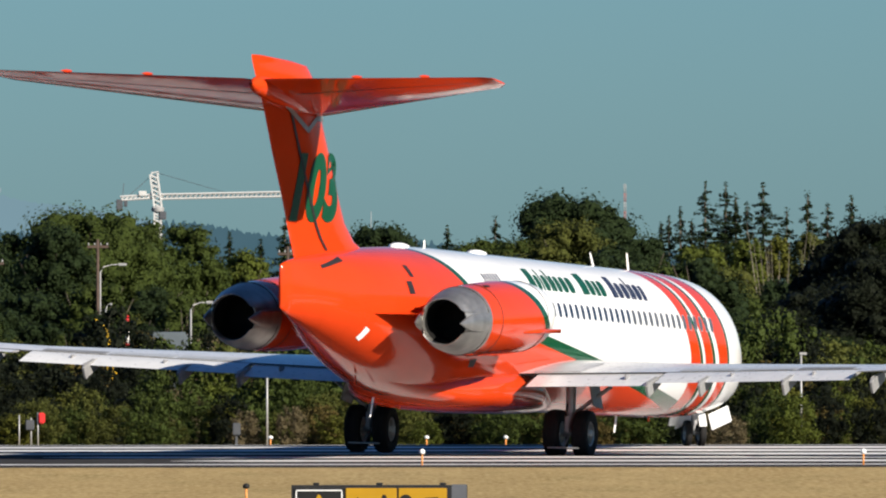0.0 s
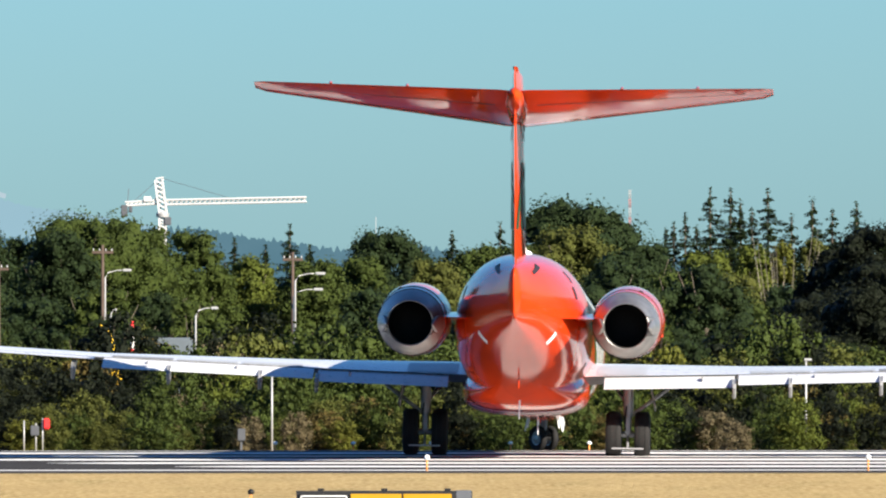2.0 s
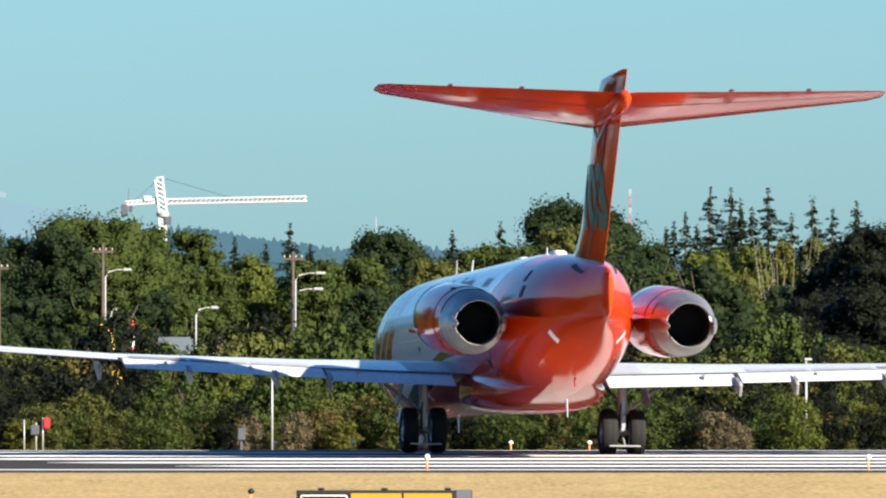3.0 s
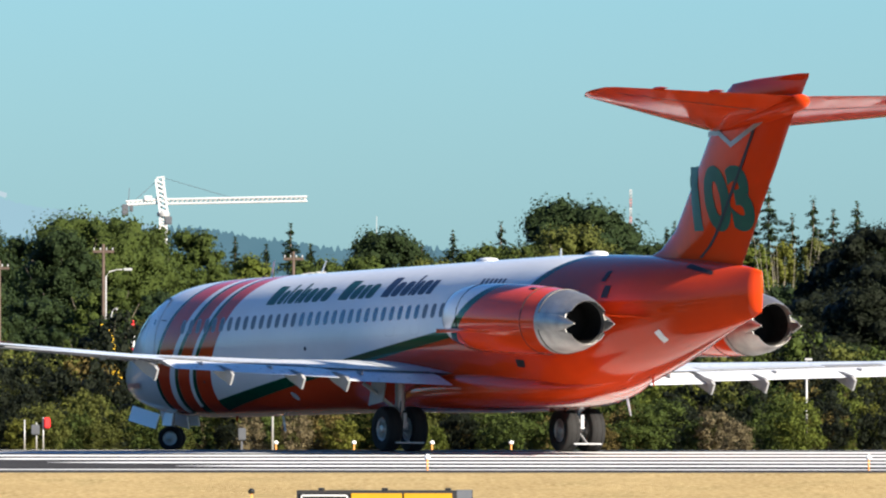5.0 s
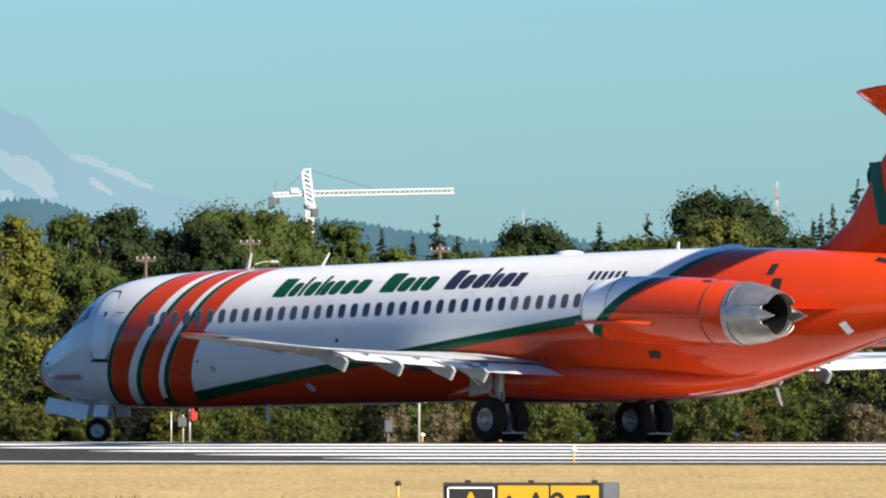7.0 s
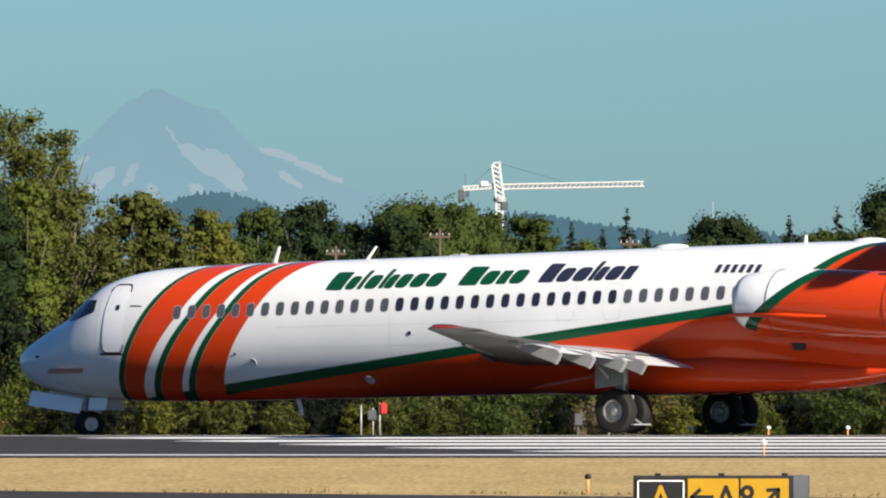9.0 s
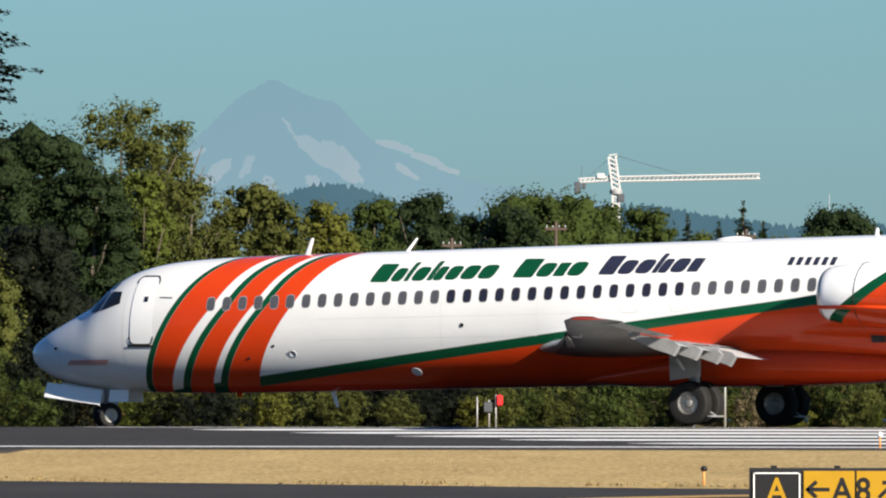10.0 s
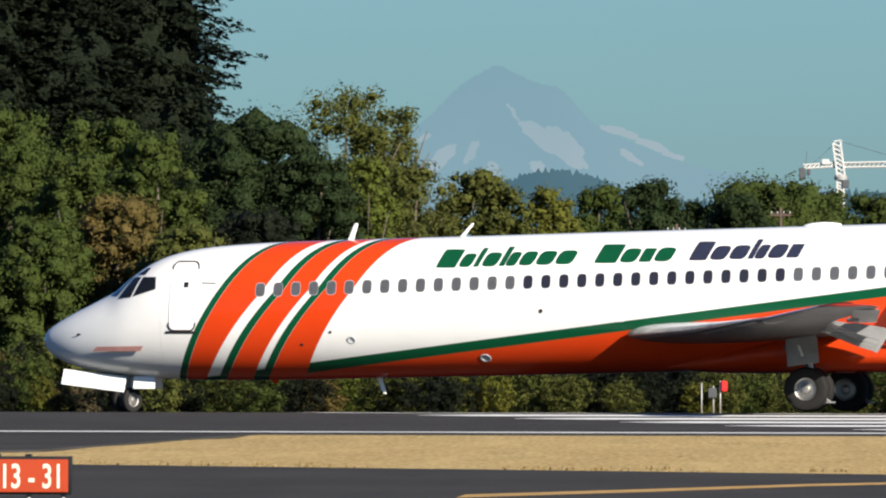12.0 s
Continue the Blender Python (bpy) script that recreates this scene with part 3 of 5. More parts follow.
def woods():
    # left end, near the link: tall firs, then broad crowns
    fir(-955, -230, 432, 630, 11, "tall dark fir tree with drooping boughs", 2.8)
    fir(-1110, -260, 428, 560, 12, "tall dark fir tree with drooping boughs", 2.8)
    fir(-1240, -200, 425, 420, 13, "tall dark fir tree with drooping boughs", 2.8)
    for row in (
            (-1180, 245, 405, 330, "green", "broad leafy green tree at the field's edge"),
            (-1010, 262, 412, 300, "green", "broad leafy green tree"),
            (-1060, 330, 400, 260, "green", "leafy light green tree in the wood behind the runway"),
            (-925, 290, 408, 260, "green", "leafy light green tree in the wood behind the runway"),
            (-985, 405, 392, 240, "brown", "tree turning orange-brown in the wood behind the runway"),
            (-1120, 440, 390, 260, "green", "leafy green tree in the wood behind the runway"),
            (-870, 455, 388, 250, "olive", "dull olive tree in the wood behind the runway"),
            (-745, 252, 415, 430, "dark", "dense dark green round tree beyond the runway"),
            (-640, 330, 413, 230, "dark", "dense dark green tree in the wood behind the runway"),
            (-740, 430, 392, 280, "shade", "dark tree, deep shade in its leaf colour"),
            (-590, 212, 440, 290, "olive", "tall sparse yellow-green tree"),
            (-510, 250, 442, 230, "olive", "thin olive tree with grey branches"),
            (-550, 340, 425, 160, "light", "yellow-green tree in the wood behind the runway"),
            (-470, 345, 430, 230, "olive", "grey-brown thin tree in the wood behind the runway"),
            (-360, 358, 436, 220, "olive", "olive-brown leafy tree at the field's edge"),
            (-310, 385, 432, 150, "olive", "olive tree turning brown in the wood behind the runway"),
            (-225, 392, 440, 180, "yellow", "bright yellow-green tree at the field's edge"),
            (-140, 384, 470, 170, "green", "leafy green tree in the wood behind the runway"),
            (-50, 378, 540, 215, "dark", "dark green round tree beyond the runway"),
            (-100, 470, 450, 260, "green", "leafy green tree in the wood behind the runway"),
            (50, 420, 560, 140, "dark", "dark green tree in the wood behind the runway"),
            (165, 370, 560, 380, "green", "large domed green tree"),
            (110, 400, 555, 180, "dark", "dark green tree in the wood behind the runway"),
            (255, 395, 565, 190, "green", "green domed tree in the wood behind the runway"),
            (345, 404, 570, 190, "green", "green domed tree in the wood behind the runway"),
            (440, 448, 575, 170, "light", "yellow-green tree in the wood behind the runway"),
            (560, 450, 570, 190, "green", "leafy green tree in the wood behind the runway"),
            (690, 402, 600, 240, "dark", "round dark green tree beyond the runway"),
            (640, 450, 580, 150, "green", "leafy green tree in the wood behind the runway"),
            (770, 455, 585, 170, "olive", "dull olive tree in the wood behind the runway"),
            (850, 428, 590, 170, "green", "leafy green tree in the wood behind the runway"),
            (1020, 346, 610, 330, "dark", "large round dark green tree"),
            (1012, 396, 560, 260, "olive", "olive-green domed tree in the wood behind the runway"),
            (930, 430, 570, 170, "green", "leafy green tree in the wood behind the runway"),
            (1145, 424, 560, 170, "dark", "dark green tree in the wood behind the runway"),
            (1245, 438, 540, 170, "light", "bright green tree in the wood behind the runway"),
            (1330, 430, 545, 110, "light", "slender light green poplar"),
            (1385, 425, 545, 90, "yellow", "slender yellow-green poplar among darker trees"),
            (1440, 420, 540, 100, "olive", "slender olive tree in the wood behind the runway"),
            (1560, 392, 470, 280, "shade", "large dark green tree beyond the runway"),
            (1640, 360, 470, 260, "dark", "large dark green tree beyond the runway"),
            (1465, 505, 440, 290, "shade", "dense dark tree, deep shade in its leaf colour"),
            (1570, 450, 430, 300, "shade", "dense dark tree, deep shade in its leaf colour"),
            (1420, 590, 400, 150, "shade", "dense dark tree, deep shade in its leaf colour"),
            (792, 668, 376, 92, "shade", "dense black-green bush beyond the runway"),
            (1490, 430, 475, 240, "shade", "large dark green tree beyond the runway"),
            (1100, 440, 545, 190, "dark", "dark green tree in the wood behind the runway"),
            (1200, 470, 520, 200, "green", "leafy green tree in the wood behind the runway"),
            (1300, 480, 515, 200, "olive", "dull olive tree in the wood behind the runway"),
            (1400, 500, 505, 200, "dark", "dark green tree in the wood behind the runway"),
            (20, 420, 562, 120, "green", "leafy green tree in the wood behind the runway"),
    ):
        u, v, d, w, kind, label = row
        bare = kind in ("grey",) or "sparse" in label or "thin" in label
        tree(u, v, d, w, kind, label, int(abs(u) * 7 + v), bare=bare,
             clumps=90 if bare else 200)
    for u, v, w in ((1192, 392, 44), (1212, 376, 52), (1256, 330, 84), (1292, 332, 96), (1358, 333, 92), (1437, 348, 84), (1515, 356, 88),
                    (513, 396, 56), (415, 420, 46), (548, 432, 50), (800, 408, 84), (885, 392, 76), (470, 432, 40), (1232, 398, 50), (1330, 368, 60), (1400, 378, 60), (1472, 370, 70), (1178, 402, 40), (1310, 352, 60), (745, 430, 44), (640, 428, 40)):
        fir(u, v, 650, w * 2.4, int(u), "dark conifer with open boughs against the sky", 0.95, "conifer", "dark", 0.25, 0.8, 20)
    bare_bush(1390, 395, 536, 130, 5)
    # filler trees of the middle layer
    g = random.Random(8)
    protos = []
    for k, (kind, w, h) in enumerate((("green", 4.6, 5.6), ("dark", 4.2, 4.8), ("dark", 4.8, 5.8), ("green", 4.0, 5.0), ("olive", 3.8, 4.4), ("green", 3.8, 4.8))):
        root = new("tree")
        part("trunk", trunk_mesh(h, .12, k), root)
        part("crown", crown("crown", w, h, LEAF[kind], 100 + k, 7500, 0.075, base=0.03, clumps=120), root)
        tagged(root, "leafy %s tree in the wood behind the runway" % {"green": "green", "olive": "olive", "dark": "dark green", "light": "light green"}[kind],
               "tree", group="wood behind the runway")
        protos.append(root)
    for i, u in enumerate(range(-1250, 1650, 46)):
        for dd in (438, 486):
            uu, d = u + g.uniform(-22, 22) + (20 if dd > 440 else 0), dd + g.uniform(-12, 12)
            p = protos[g.randrange(6)]
            s = g.uniform(0.62, 0.92) * (1.12 if dd > 440 else 0.8)
            if 330 < u < 560:
                s *= 0.8
            q = copy_thing(p, pose(bx(uu, d), d, -0.36, 0, 0, g.uniform(0, 360)))
            q.scale = (s, s, s)
    for k, p in enumerate(protos):
        p.location = (bx(-1500 - 60 * k, 450), 450, -0.36)
    # shrubs at the edge of the field
    shrubs = []
    for k, (kind, w, h) in enumerate((("olive", 2.2, 1.7), ("brown", 1.7, 1.5), ("green", 2.4, 2.0), ("yellow", 1.5, 1.4), ("grey", 1.8, 1.5), ("shade", 2.2, 2.2), ("light", 1.8, 1.6))):
        ob = part("shrub", crown("shrub", w, h, LEAF[kind], 200 + k, 2600, 0.048, base=0.0, clumps=60, solid=0.45, reach=(.07, .15)))
        tagged(ob, "low %s shrub at the edge of the field" % {"olive": "olive", "brown": "brown-leaved", "green": "green", "yellow": "yellowing",
                                                              "grey": "dry grey", "shade": "dark green", "light": "light green"}[kind], "shrub",
               group="shrubs along the field")
        shrubs.append(ob)
        ob.location = (bx(-1400 - 40 * k, 372), 372, -0.36)
    for dd, step, lo, hi in ((371, 34, 0.55, 0.95), (380, 36, 0.8, 1.3), (396, 62, 1.2, 1.8), (415, 74, 1.4, 2.0)):
        for u in range(-1240, 1640, step):
            d = dd + g.uniform(-5, 5)
            p = shrubs[g.choice((0, 0, 1, 2, 2, 2, 3, 4, 5, 5, 5, 6))]
            q = copy_thing(p, pose(bx(u + g.uniform(-16, 16), d), d, -0.36, 0, 0, g.uniform(0, 360)))
            s = g.uniform(lo, hi)
            q.scale = (s, s, s * g.uniform(0.8, 1.25))


woods()


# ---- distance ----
# self-lit backdrop colour, with the distance haze mixed in
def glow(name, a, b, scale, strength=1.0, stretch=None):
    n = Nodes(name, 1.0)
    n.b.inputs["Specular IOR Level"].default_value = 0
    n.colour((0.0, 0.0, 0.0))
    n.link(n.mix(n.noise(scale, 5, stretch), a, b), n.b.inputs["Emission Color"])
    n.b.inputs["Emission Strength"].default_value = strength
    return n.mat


def ridge(name, d, pts, mat, label, rough=0.0, seed=0, depth=60, low=800):
    """A far ridge: rows (u, v) along its crest."""
    us = np.linspace(pts[0][0], pts[-1][0], 700)
    v, f = [], []
    for i, u in enumerate(us):
        crest = curve_at(pts, u)[0] + (noise.noise((u * 0.16, seed, 0)) + 0.8 * abs(noise.noise((u * 0.37, seed, 5)))) * rough
        for k in range(4):
            t = k / 3
            dd = d - depth * t
            z = bz(crest, d) * (1 - t) + bz(low, d) * t
            v.append((bx(u, d), dd, z))
    for i in range(len(us) - 1):
        for k in range(3):
            a = i * 4 + k
            f.append((a, a + 1, a + 5, a + 4))
    return tagged(part(name, mesh_of(name, v, f, mat)), label, name, kind="structure")


# hill, mountain and snow glow in colours that already hold the haze
hill_mat = glow("hazy_far_hill", (0.030, 0.066, 0.086), (0.044, 0.084, 0.106), 0.02)
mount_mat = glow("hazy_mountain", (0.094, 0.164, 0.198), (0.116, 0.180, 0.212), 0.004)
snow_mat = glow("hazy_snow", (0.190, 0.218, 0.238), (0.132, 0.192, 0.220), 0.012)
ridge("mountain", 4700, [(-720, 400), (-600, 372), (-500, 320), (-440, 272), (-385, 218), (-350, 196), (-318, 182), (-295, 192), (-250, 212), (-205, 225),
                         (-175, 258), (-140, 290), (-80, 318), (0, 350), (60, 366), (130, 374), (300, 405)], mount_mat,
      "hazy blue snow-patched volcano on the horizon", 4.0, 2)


def snowfields():
    """Snow left in the gullies: ragged strips down the slope, thinning out at their edges."""
    mtn = bpy.data.objects["mountain"]
    g = random.Random(5)
    # upper edge u, v, width, length, lean of each field
    for u, v, w, L, lean in ((-268, 280, 62, 60, .85), (-222, 290, 58, 76, .62), (-196, 300, 30, 66, .5), (-128, 288, 56, 26, 2.3), (-70, 312, 50, 24, 2.2), (-20, 336, 40, 14, 2.0),
                             (-442, 304, 34, 16, -1.4), (-400, 322, 46, 52, -.7), (-355, 316, 36, 40, -.5), (-330, 352, 30, 36, .3), (-250, 352, 40, 30, .4), (-100, 330, 30, 30, 1.2), (-300, 250, 10, 34, .6)):
        v_, f_ = [], []
        rows = 9
        for i in range(rows + 1):
            t = i / rows
            mid = u + lean * L * t + 5 * noise.noise((u * .1, t * 4, 1))
            half = w / 2 * math.sin(math.pi * (.12 + .84 * t)) ** .7 * (.75 + .5 * noise.noise((u * .1, t * 5, 7)))
            for q in range(5):
                c = q / 2 - 1
                uu, vv = mid + half * c + g.uniform(-1.5, 1.5), v + L * t + g.uniform(-1.5, 1.5) + 4 * noise.noise((u, c * 2, 3))
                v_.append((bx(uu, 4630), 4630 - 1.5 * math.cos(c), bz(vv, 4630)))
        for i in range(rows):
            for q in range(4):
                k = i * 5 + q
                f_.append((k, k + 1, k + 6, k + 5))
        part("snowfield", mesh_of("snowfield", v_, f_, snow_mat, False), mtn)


snowfields()
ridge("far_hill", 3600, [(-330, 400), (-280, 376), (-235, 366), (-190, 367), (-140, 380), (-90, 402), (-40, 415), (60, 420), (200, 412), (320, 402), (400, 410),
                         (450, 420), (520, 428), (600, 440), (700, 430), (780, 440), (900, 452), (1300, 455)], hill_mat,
      "wooded hill far off, painted haze blue", 11.0, 7)
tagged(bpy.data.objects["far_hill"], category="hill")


# ---- crane, mast and poles beyond the trees ----
def lattice(b, p, q, w, bays, r=0.09):
    """A square truss from p to q."""
    p, q = Vector(p), Vector(q)
    d = (q - p).normalized()
    a = d.cross(Vector((0, 1, 0))).normalized()
    c = d.cross(a)
    cor = [(a * i + c * j) * w / 2 for i, j in ((1, 1), (1, -1), (-1, -1), (-1, 1))]
    for o in cor:
        b.tube([p + o, q + o], r * 1.5, 4)
    for k in range(bays):
        s, e = p.lerp(q, k / bays), p.lerp(q, (k + 1) / bays)
        for m in range(4):
            b.tube([s + cor[m], e + cor[(m + 1) % 4]], r * 1.1, 3)
    return b


def crane():
    d = 1500
    P = lambda u, v: (bx(u, d), d, bz(v, d))
    root = new("tower_crane")
    root.location = (bx(284, d), d, 0)
    inv = Matrix.Translation(-root.location)
    ob = lambda name, b, mat=crane_white: part(name, sharp(b.mesh(name, mat)), root, matrix=inv)
    ob("mast", lattice(Build(), (bx(288, d), d, 0), P(288, 382), 0.75, 40, .09))
    ob("slewing_ring", Build().lathe([(0, .01), (0, .7), (.35, .75), (.6, .55), (.6, .01)], "z", 16, m=Matrix.Translation(P(288, 384))), galv)
    ob("tower_head", lattice(Build(), P(289, 378), P(281, 318), 0.85, 7, .085))
    ob("head_brace", Build().tube([P(276, 316), P(290, 314)], .09, 5).tube([P(277, 316), P(296, 372)], .07, 4).tube([P(290, 316), P(272, 360)], .07, 4))
    ob("jib", lattice(Build(), P(292, 358), P(542, 353), 0.52, 30, .075))
    ob("counter_jib", lattice(Build(), P(284, 357), P(222, 361), 0.42, 8, .075))
    x, y, z = P(222, 371)
    ob("counterweight", Build().box(x - .45, x + .25, y - .6, y + .6, z - .75, z + .55, .05).box(x + .4, x + .8, y - .5, y + .5, z - .3, z + .4, .05), sign_grey)
    x, y, z = P(262, 353)
    ob("winch_house", Build().box(x - .5, x + .4, y - .5, y + .5, z - .25, z + .35, .06), crane_white)
    x, y, z = P(296, 390)
    ob("cab", Build().box(x - .35, x + .45, y - .6, y + .6, z - .55, z + .4, .08), sign_grey)
    t = Build().tube([P(285, 315), P(420, 354)], .03, 3).tube([P(281, 317), P(235, 358)], .03, 3).tube([P(228, 334), P(226, 360)], .05, 4)
    ob("tie_bar", t, sign_grey)
    tagged(root, "white lattice tower crane over the trees", "crane")
    d2 = 1800
    root = new("radio_mast")
    root.location = (bx(1114, d2), d2, 0)
    for k in range(5):
        v0, v1 = 336 + k * 16, 336 + (k + 1) * 16
        part("mast_section", lattice(Build(), (0, 0, bz(v1, d2)), (0, 0, bz(v0, d2)), .26, 3, .035).mesh("mast_section", mast_red if k % 2 else mast_white), root)
    part("mast_foot", lattice(Build(), (0, 0, 0), (0, 0, bz(416, d2)), .26, 8, .035).mesh("mast_foot", mast_red), root)
    tagged(root, "red and white radio mast", "mast")
    for u, v in ((665, 384),):
        root = part("antenna", Build().tube([(0, 0, 0), (0, 0, bz(v, d2))], [.07, .04], 5).mesh("antenna", mast_white))
        root.location = (bx(u, d2), d2, 0)
        tagged(root, "thin far antenna mast", "antenna")


crane()


def utility_pole(u, v, d, arm=38):
    h, w = bz(v, d) + .36, arm / 406.7 * radians(1) * d
    root = new("utility_pole")
    root.location = (bx(u, d), d, -.36)
    part("pole", Build().tube([(0, 0, -.2), (0, 0, h)], [.07, .05], 8).mesh("pole", wood_pole), root)
    part("crossarm", sharp(Build().box(-w / 2, w / 2, -.04, .04, h - .30, h - .21, .01).mesh("crossarm", wood_pole)), root)
    for k in range(4):
        part("insulator", Build().lathe([(0, .02), (.04, .024), (.08, .014), (.085, .001)], "z", 8).mesh("insulator", galv), root, matrix=pose(-w / 2 + .05 + k * (w - .1) / 3, 0, h - .2))
    return tagged(root, "weathered wooden utility pole with a crossarm", "pole")


def street_lamp(u, v, d, arm, foot=0.0):
    h, w = bz(v, d) + .36, arm / 406.7 * radians(1) * d
    root = new("street_lamp")
    root.location = (bx(u, d), d, -.36)
    part("pole", Build().tube([(0, 0, -.2), (0, 0, h - .25), (w * .15, 0, h - .08), (w * .5, 0, h), (w * .9, 0, h)], [.045, .035, .022, .018, .018], 8).mesh("pole", galv), root)
    part("lamp_head", sharp(Build().box(w * .75, w * 1.12, -.08, .08, h - .04, h + .05, .02).mesh("lamp_head", galv)), root)
    return tagged(root, "grey steel street lamp with a short arm", "lamp")


utility_pole(182, 433, 446)
utility_pole(518, 446, 448, 36)
utility_pole(-2, 462, 428, 36)
utility_pole(-302, 448, 452, 36)
street_lamp(346, 545, 420, 36)
street_lamp(376, 598, 420, 30)
street_lamp(186, 478, 446, 42)
street_lamp(522, 484, 446, 48)
street_lamp(520, 512, 447, 46)
street_lamp(196, 548, 440, 10)


def field_poles():
    for u, v, d in ((481, 655, 367), (1425, 636, 368)):
        h = bz(v, d) + .36
        root = new("marker_pole")
        root.location = (bx(u, d), d, -.36)
        part("pole", Build().tube([(0, 0, 0), (0, 0, h)], [.035, .028], 8).mesh("pole", galv), root)
        part("cap", sharp(Build().box(-.05, .16, -.05, .05, h - .04, h + .03, .01).mesh("cap", galv)), root)
        tagged(root, "thin grey steel pole standing beyond the runway", "pole")
    ob = part("equipment_box", sharp(Build().box(-.11, .11, -.1, .1, .16, .50, .02).box(-.03, .03, -.03, .03, -.25, .16).mesh("equipment_box", sign_grey)))
    ob.location = (bx(427, 367), 367, -.15)
    tagged(ob, "small grey equipment box on a post", "box")
    root = new("glide_monitor")
    d = 367
    root.location = (bx(62, d), d, -.22)
    for u, top in ((43, .80), (64, .72), (76, .86)):
        part("post", Build().tube([(bx(u, d) - bx(62, d), 0, -.15), (bx(u, d) - bx(62, d), 0, top)], .022, 7).mesh("post", galv), root)
    part("grey_box", sharp(Build().box(-.12, .12, -.1, .1, .38, .66, .02).mesh("grey_box", sign_grey)), root)
    part("red_box", sharp(Build().box(.24, .42, -.12, .06, .56, .86, .03).mesh("red_box", red_paint)), root, "bright red box")
    tagged(root, "small instrument stand with three posts and a red box", "instrument")


field_poles()


def edge_light(u, d, h, lens, name="runway_light", label="runway edge light on a short stake"):
    root = new(name)
    root.location = (bx(u, d), d, -.02 if d < 345 else -.15)
    part("stake", Build().tube([(0, 0, -.05), (0, 0, h * .72)], .02, 8).mesh("stake", amber), root)
    part("lens", Build().lathe([(h * .68, .025), (h * .72, .06), (h * .84, .068), (h * .94, .05), (h, .001)], "z", 12).mesh("lens", lens), root)
    return tagged(root, label, "light", group=name)


for u in (755, 1535):
    edge_light(u, 301.2, .40, decal_white)
for u in (487, 625, 763, 903, 1042):
    edge_light(u, 352.5, .30, decal_white, "threshold_light", "small white threshold light beyond the runway")
edge_light(444, 250, .34, sign_black, "taxiway_light", "taxiway edge light on an amber stake with a dark top")


def sign(u0, u1, d, z0, z1, panels, name, label):
    """An airfield guidance sign: a curved-front housing with lettered panels."""
    x0, x1 = bx(u0, d), bx(u1, d)
    root = new(name)
    root.location = ((x0 + x1) / 2, d, 0)
    w = x1 - x0
    b = Build()
    prof = [(-.10, z0), (-.13, z0 + .1), (-.13, z1 - .1), (-.09, z1), (.10, z1), (.13, z1 - .1), (.13, z0 + .1), (.10, z0)]
    b.loft([[(x, y, z) for y, z in prof] for x in (-w / 2, w / 2)])
    part("housing", sharp(b.mesh("housing", sign_black)), root)
    if "yellow" in label:
        cap = [[(x, y * k, (z0 + z1) / 2 + (z - (z0 + z1) / 2) * k) for y, z in prof] for x, k in ((w / 2 - .24, 1.02), (w / 2 - .012, 1.02))]
        part("end_cap", sharp(Build().loft(cap).mesh("end_cap", sign_grey)), root, "grey end cap")
    for k in range(3):
        part("leg", Build().tube([(-w * .4 + k * w * .4, 0, -.05), (-w * .4 + k * w * .4, 0, z0 + .02)], .035, 8).mesh("leg", galv), root)
    for k in range(3 if "yellow" in label else 2):
        part("top_clip", sharp(Build().box(-.05, .05, -.09, .09, z1, z1 + .035, .008).mesh("top_clip", sign_black)), root, matrix=pose(-w * .36 + k * w * .36, 0, 0))
    x = -w / 2 + .03
    for pw, face, glyphs in panels:
        p = part("panel", sharp(Build().box(x + .012, x + pw - .012, -.15, -.128, z0 + .035, z1 - .045, .008).mesh("panel", face)), root)
        if face is sign_black:
            fr = Build()
            a0, a1, c0, c1 = x + .035, x + pw - .035, z0 + .06, z1 - .07
            for q in ((a0, a1, c0, c0 + .018), (a0, a1, c1 - .018, c1), (a0, a0 + .018, c0, c1), (a1 - .018, a1, c0, c1)):
                fr.box(q[0], q[1], -.155, -.15, q[2], q[3])
            part("border", fr.mesh("border", decal_white, False), p)
        for g, cx, mat in glyphs:
            if g in ("left", "upright"):
                s = .17
                ar = Build().box(-s, s, -.157, -.15, -.028, .028)
                for sg in (1, -1):
                    ar.box(-.17, .03, -.158, -.1505, -.028, .028, m=pose(-s + .01, 0, 0) @ Matrix.Rotation(radians(-42 * sg), 4, "Y") @ pose(.15, 0, 0))
                part("arrow", ar.mesh("arrow", mat, False), p, matrix=pose(x + cx, 0, (z0 + z1) / 2, 0, 0 if g == "left" else 135, 0))
            else:
                me = text_mesh(g, .52, mat, 0, .008)
                me.transform(Matrix.Diagonal((.66 if len(g) > 1 else .9, 1, 1, 1)))
                part("lettering", me, p, matrix=pose(x + cx, -.152, (z0 + z1) / 2 - .185, 90, 0, 0))
        x += pw
    return tagged(root, label, "sign")


sign(524, 835, 200, .34, .99, [(.78, sign_black, [("A", .39, sign_yellow)]), (.80, sign_yellow, [("left", .24, sign_black), ("A", .60, sign_black)]),
                               (.76, sign_yellow, [("8", .12, sign_black), ("upright", .48, sign_black)])], "taxiway_sign",
     "black and yellow taxiway guidance sign with arrows")
sign(-1222, -1070, 200, .34, .92, [(1.25, sign_red, [("13 - 31", .68, cream)])], "runway_sign", "red runway holding sign with white numbers")


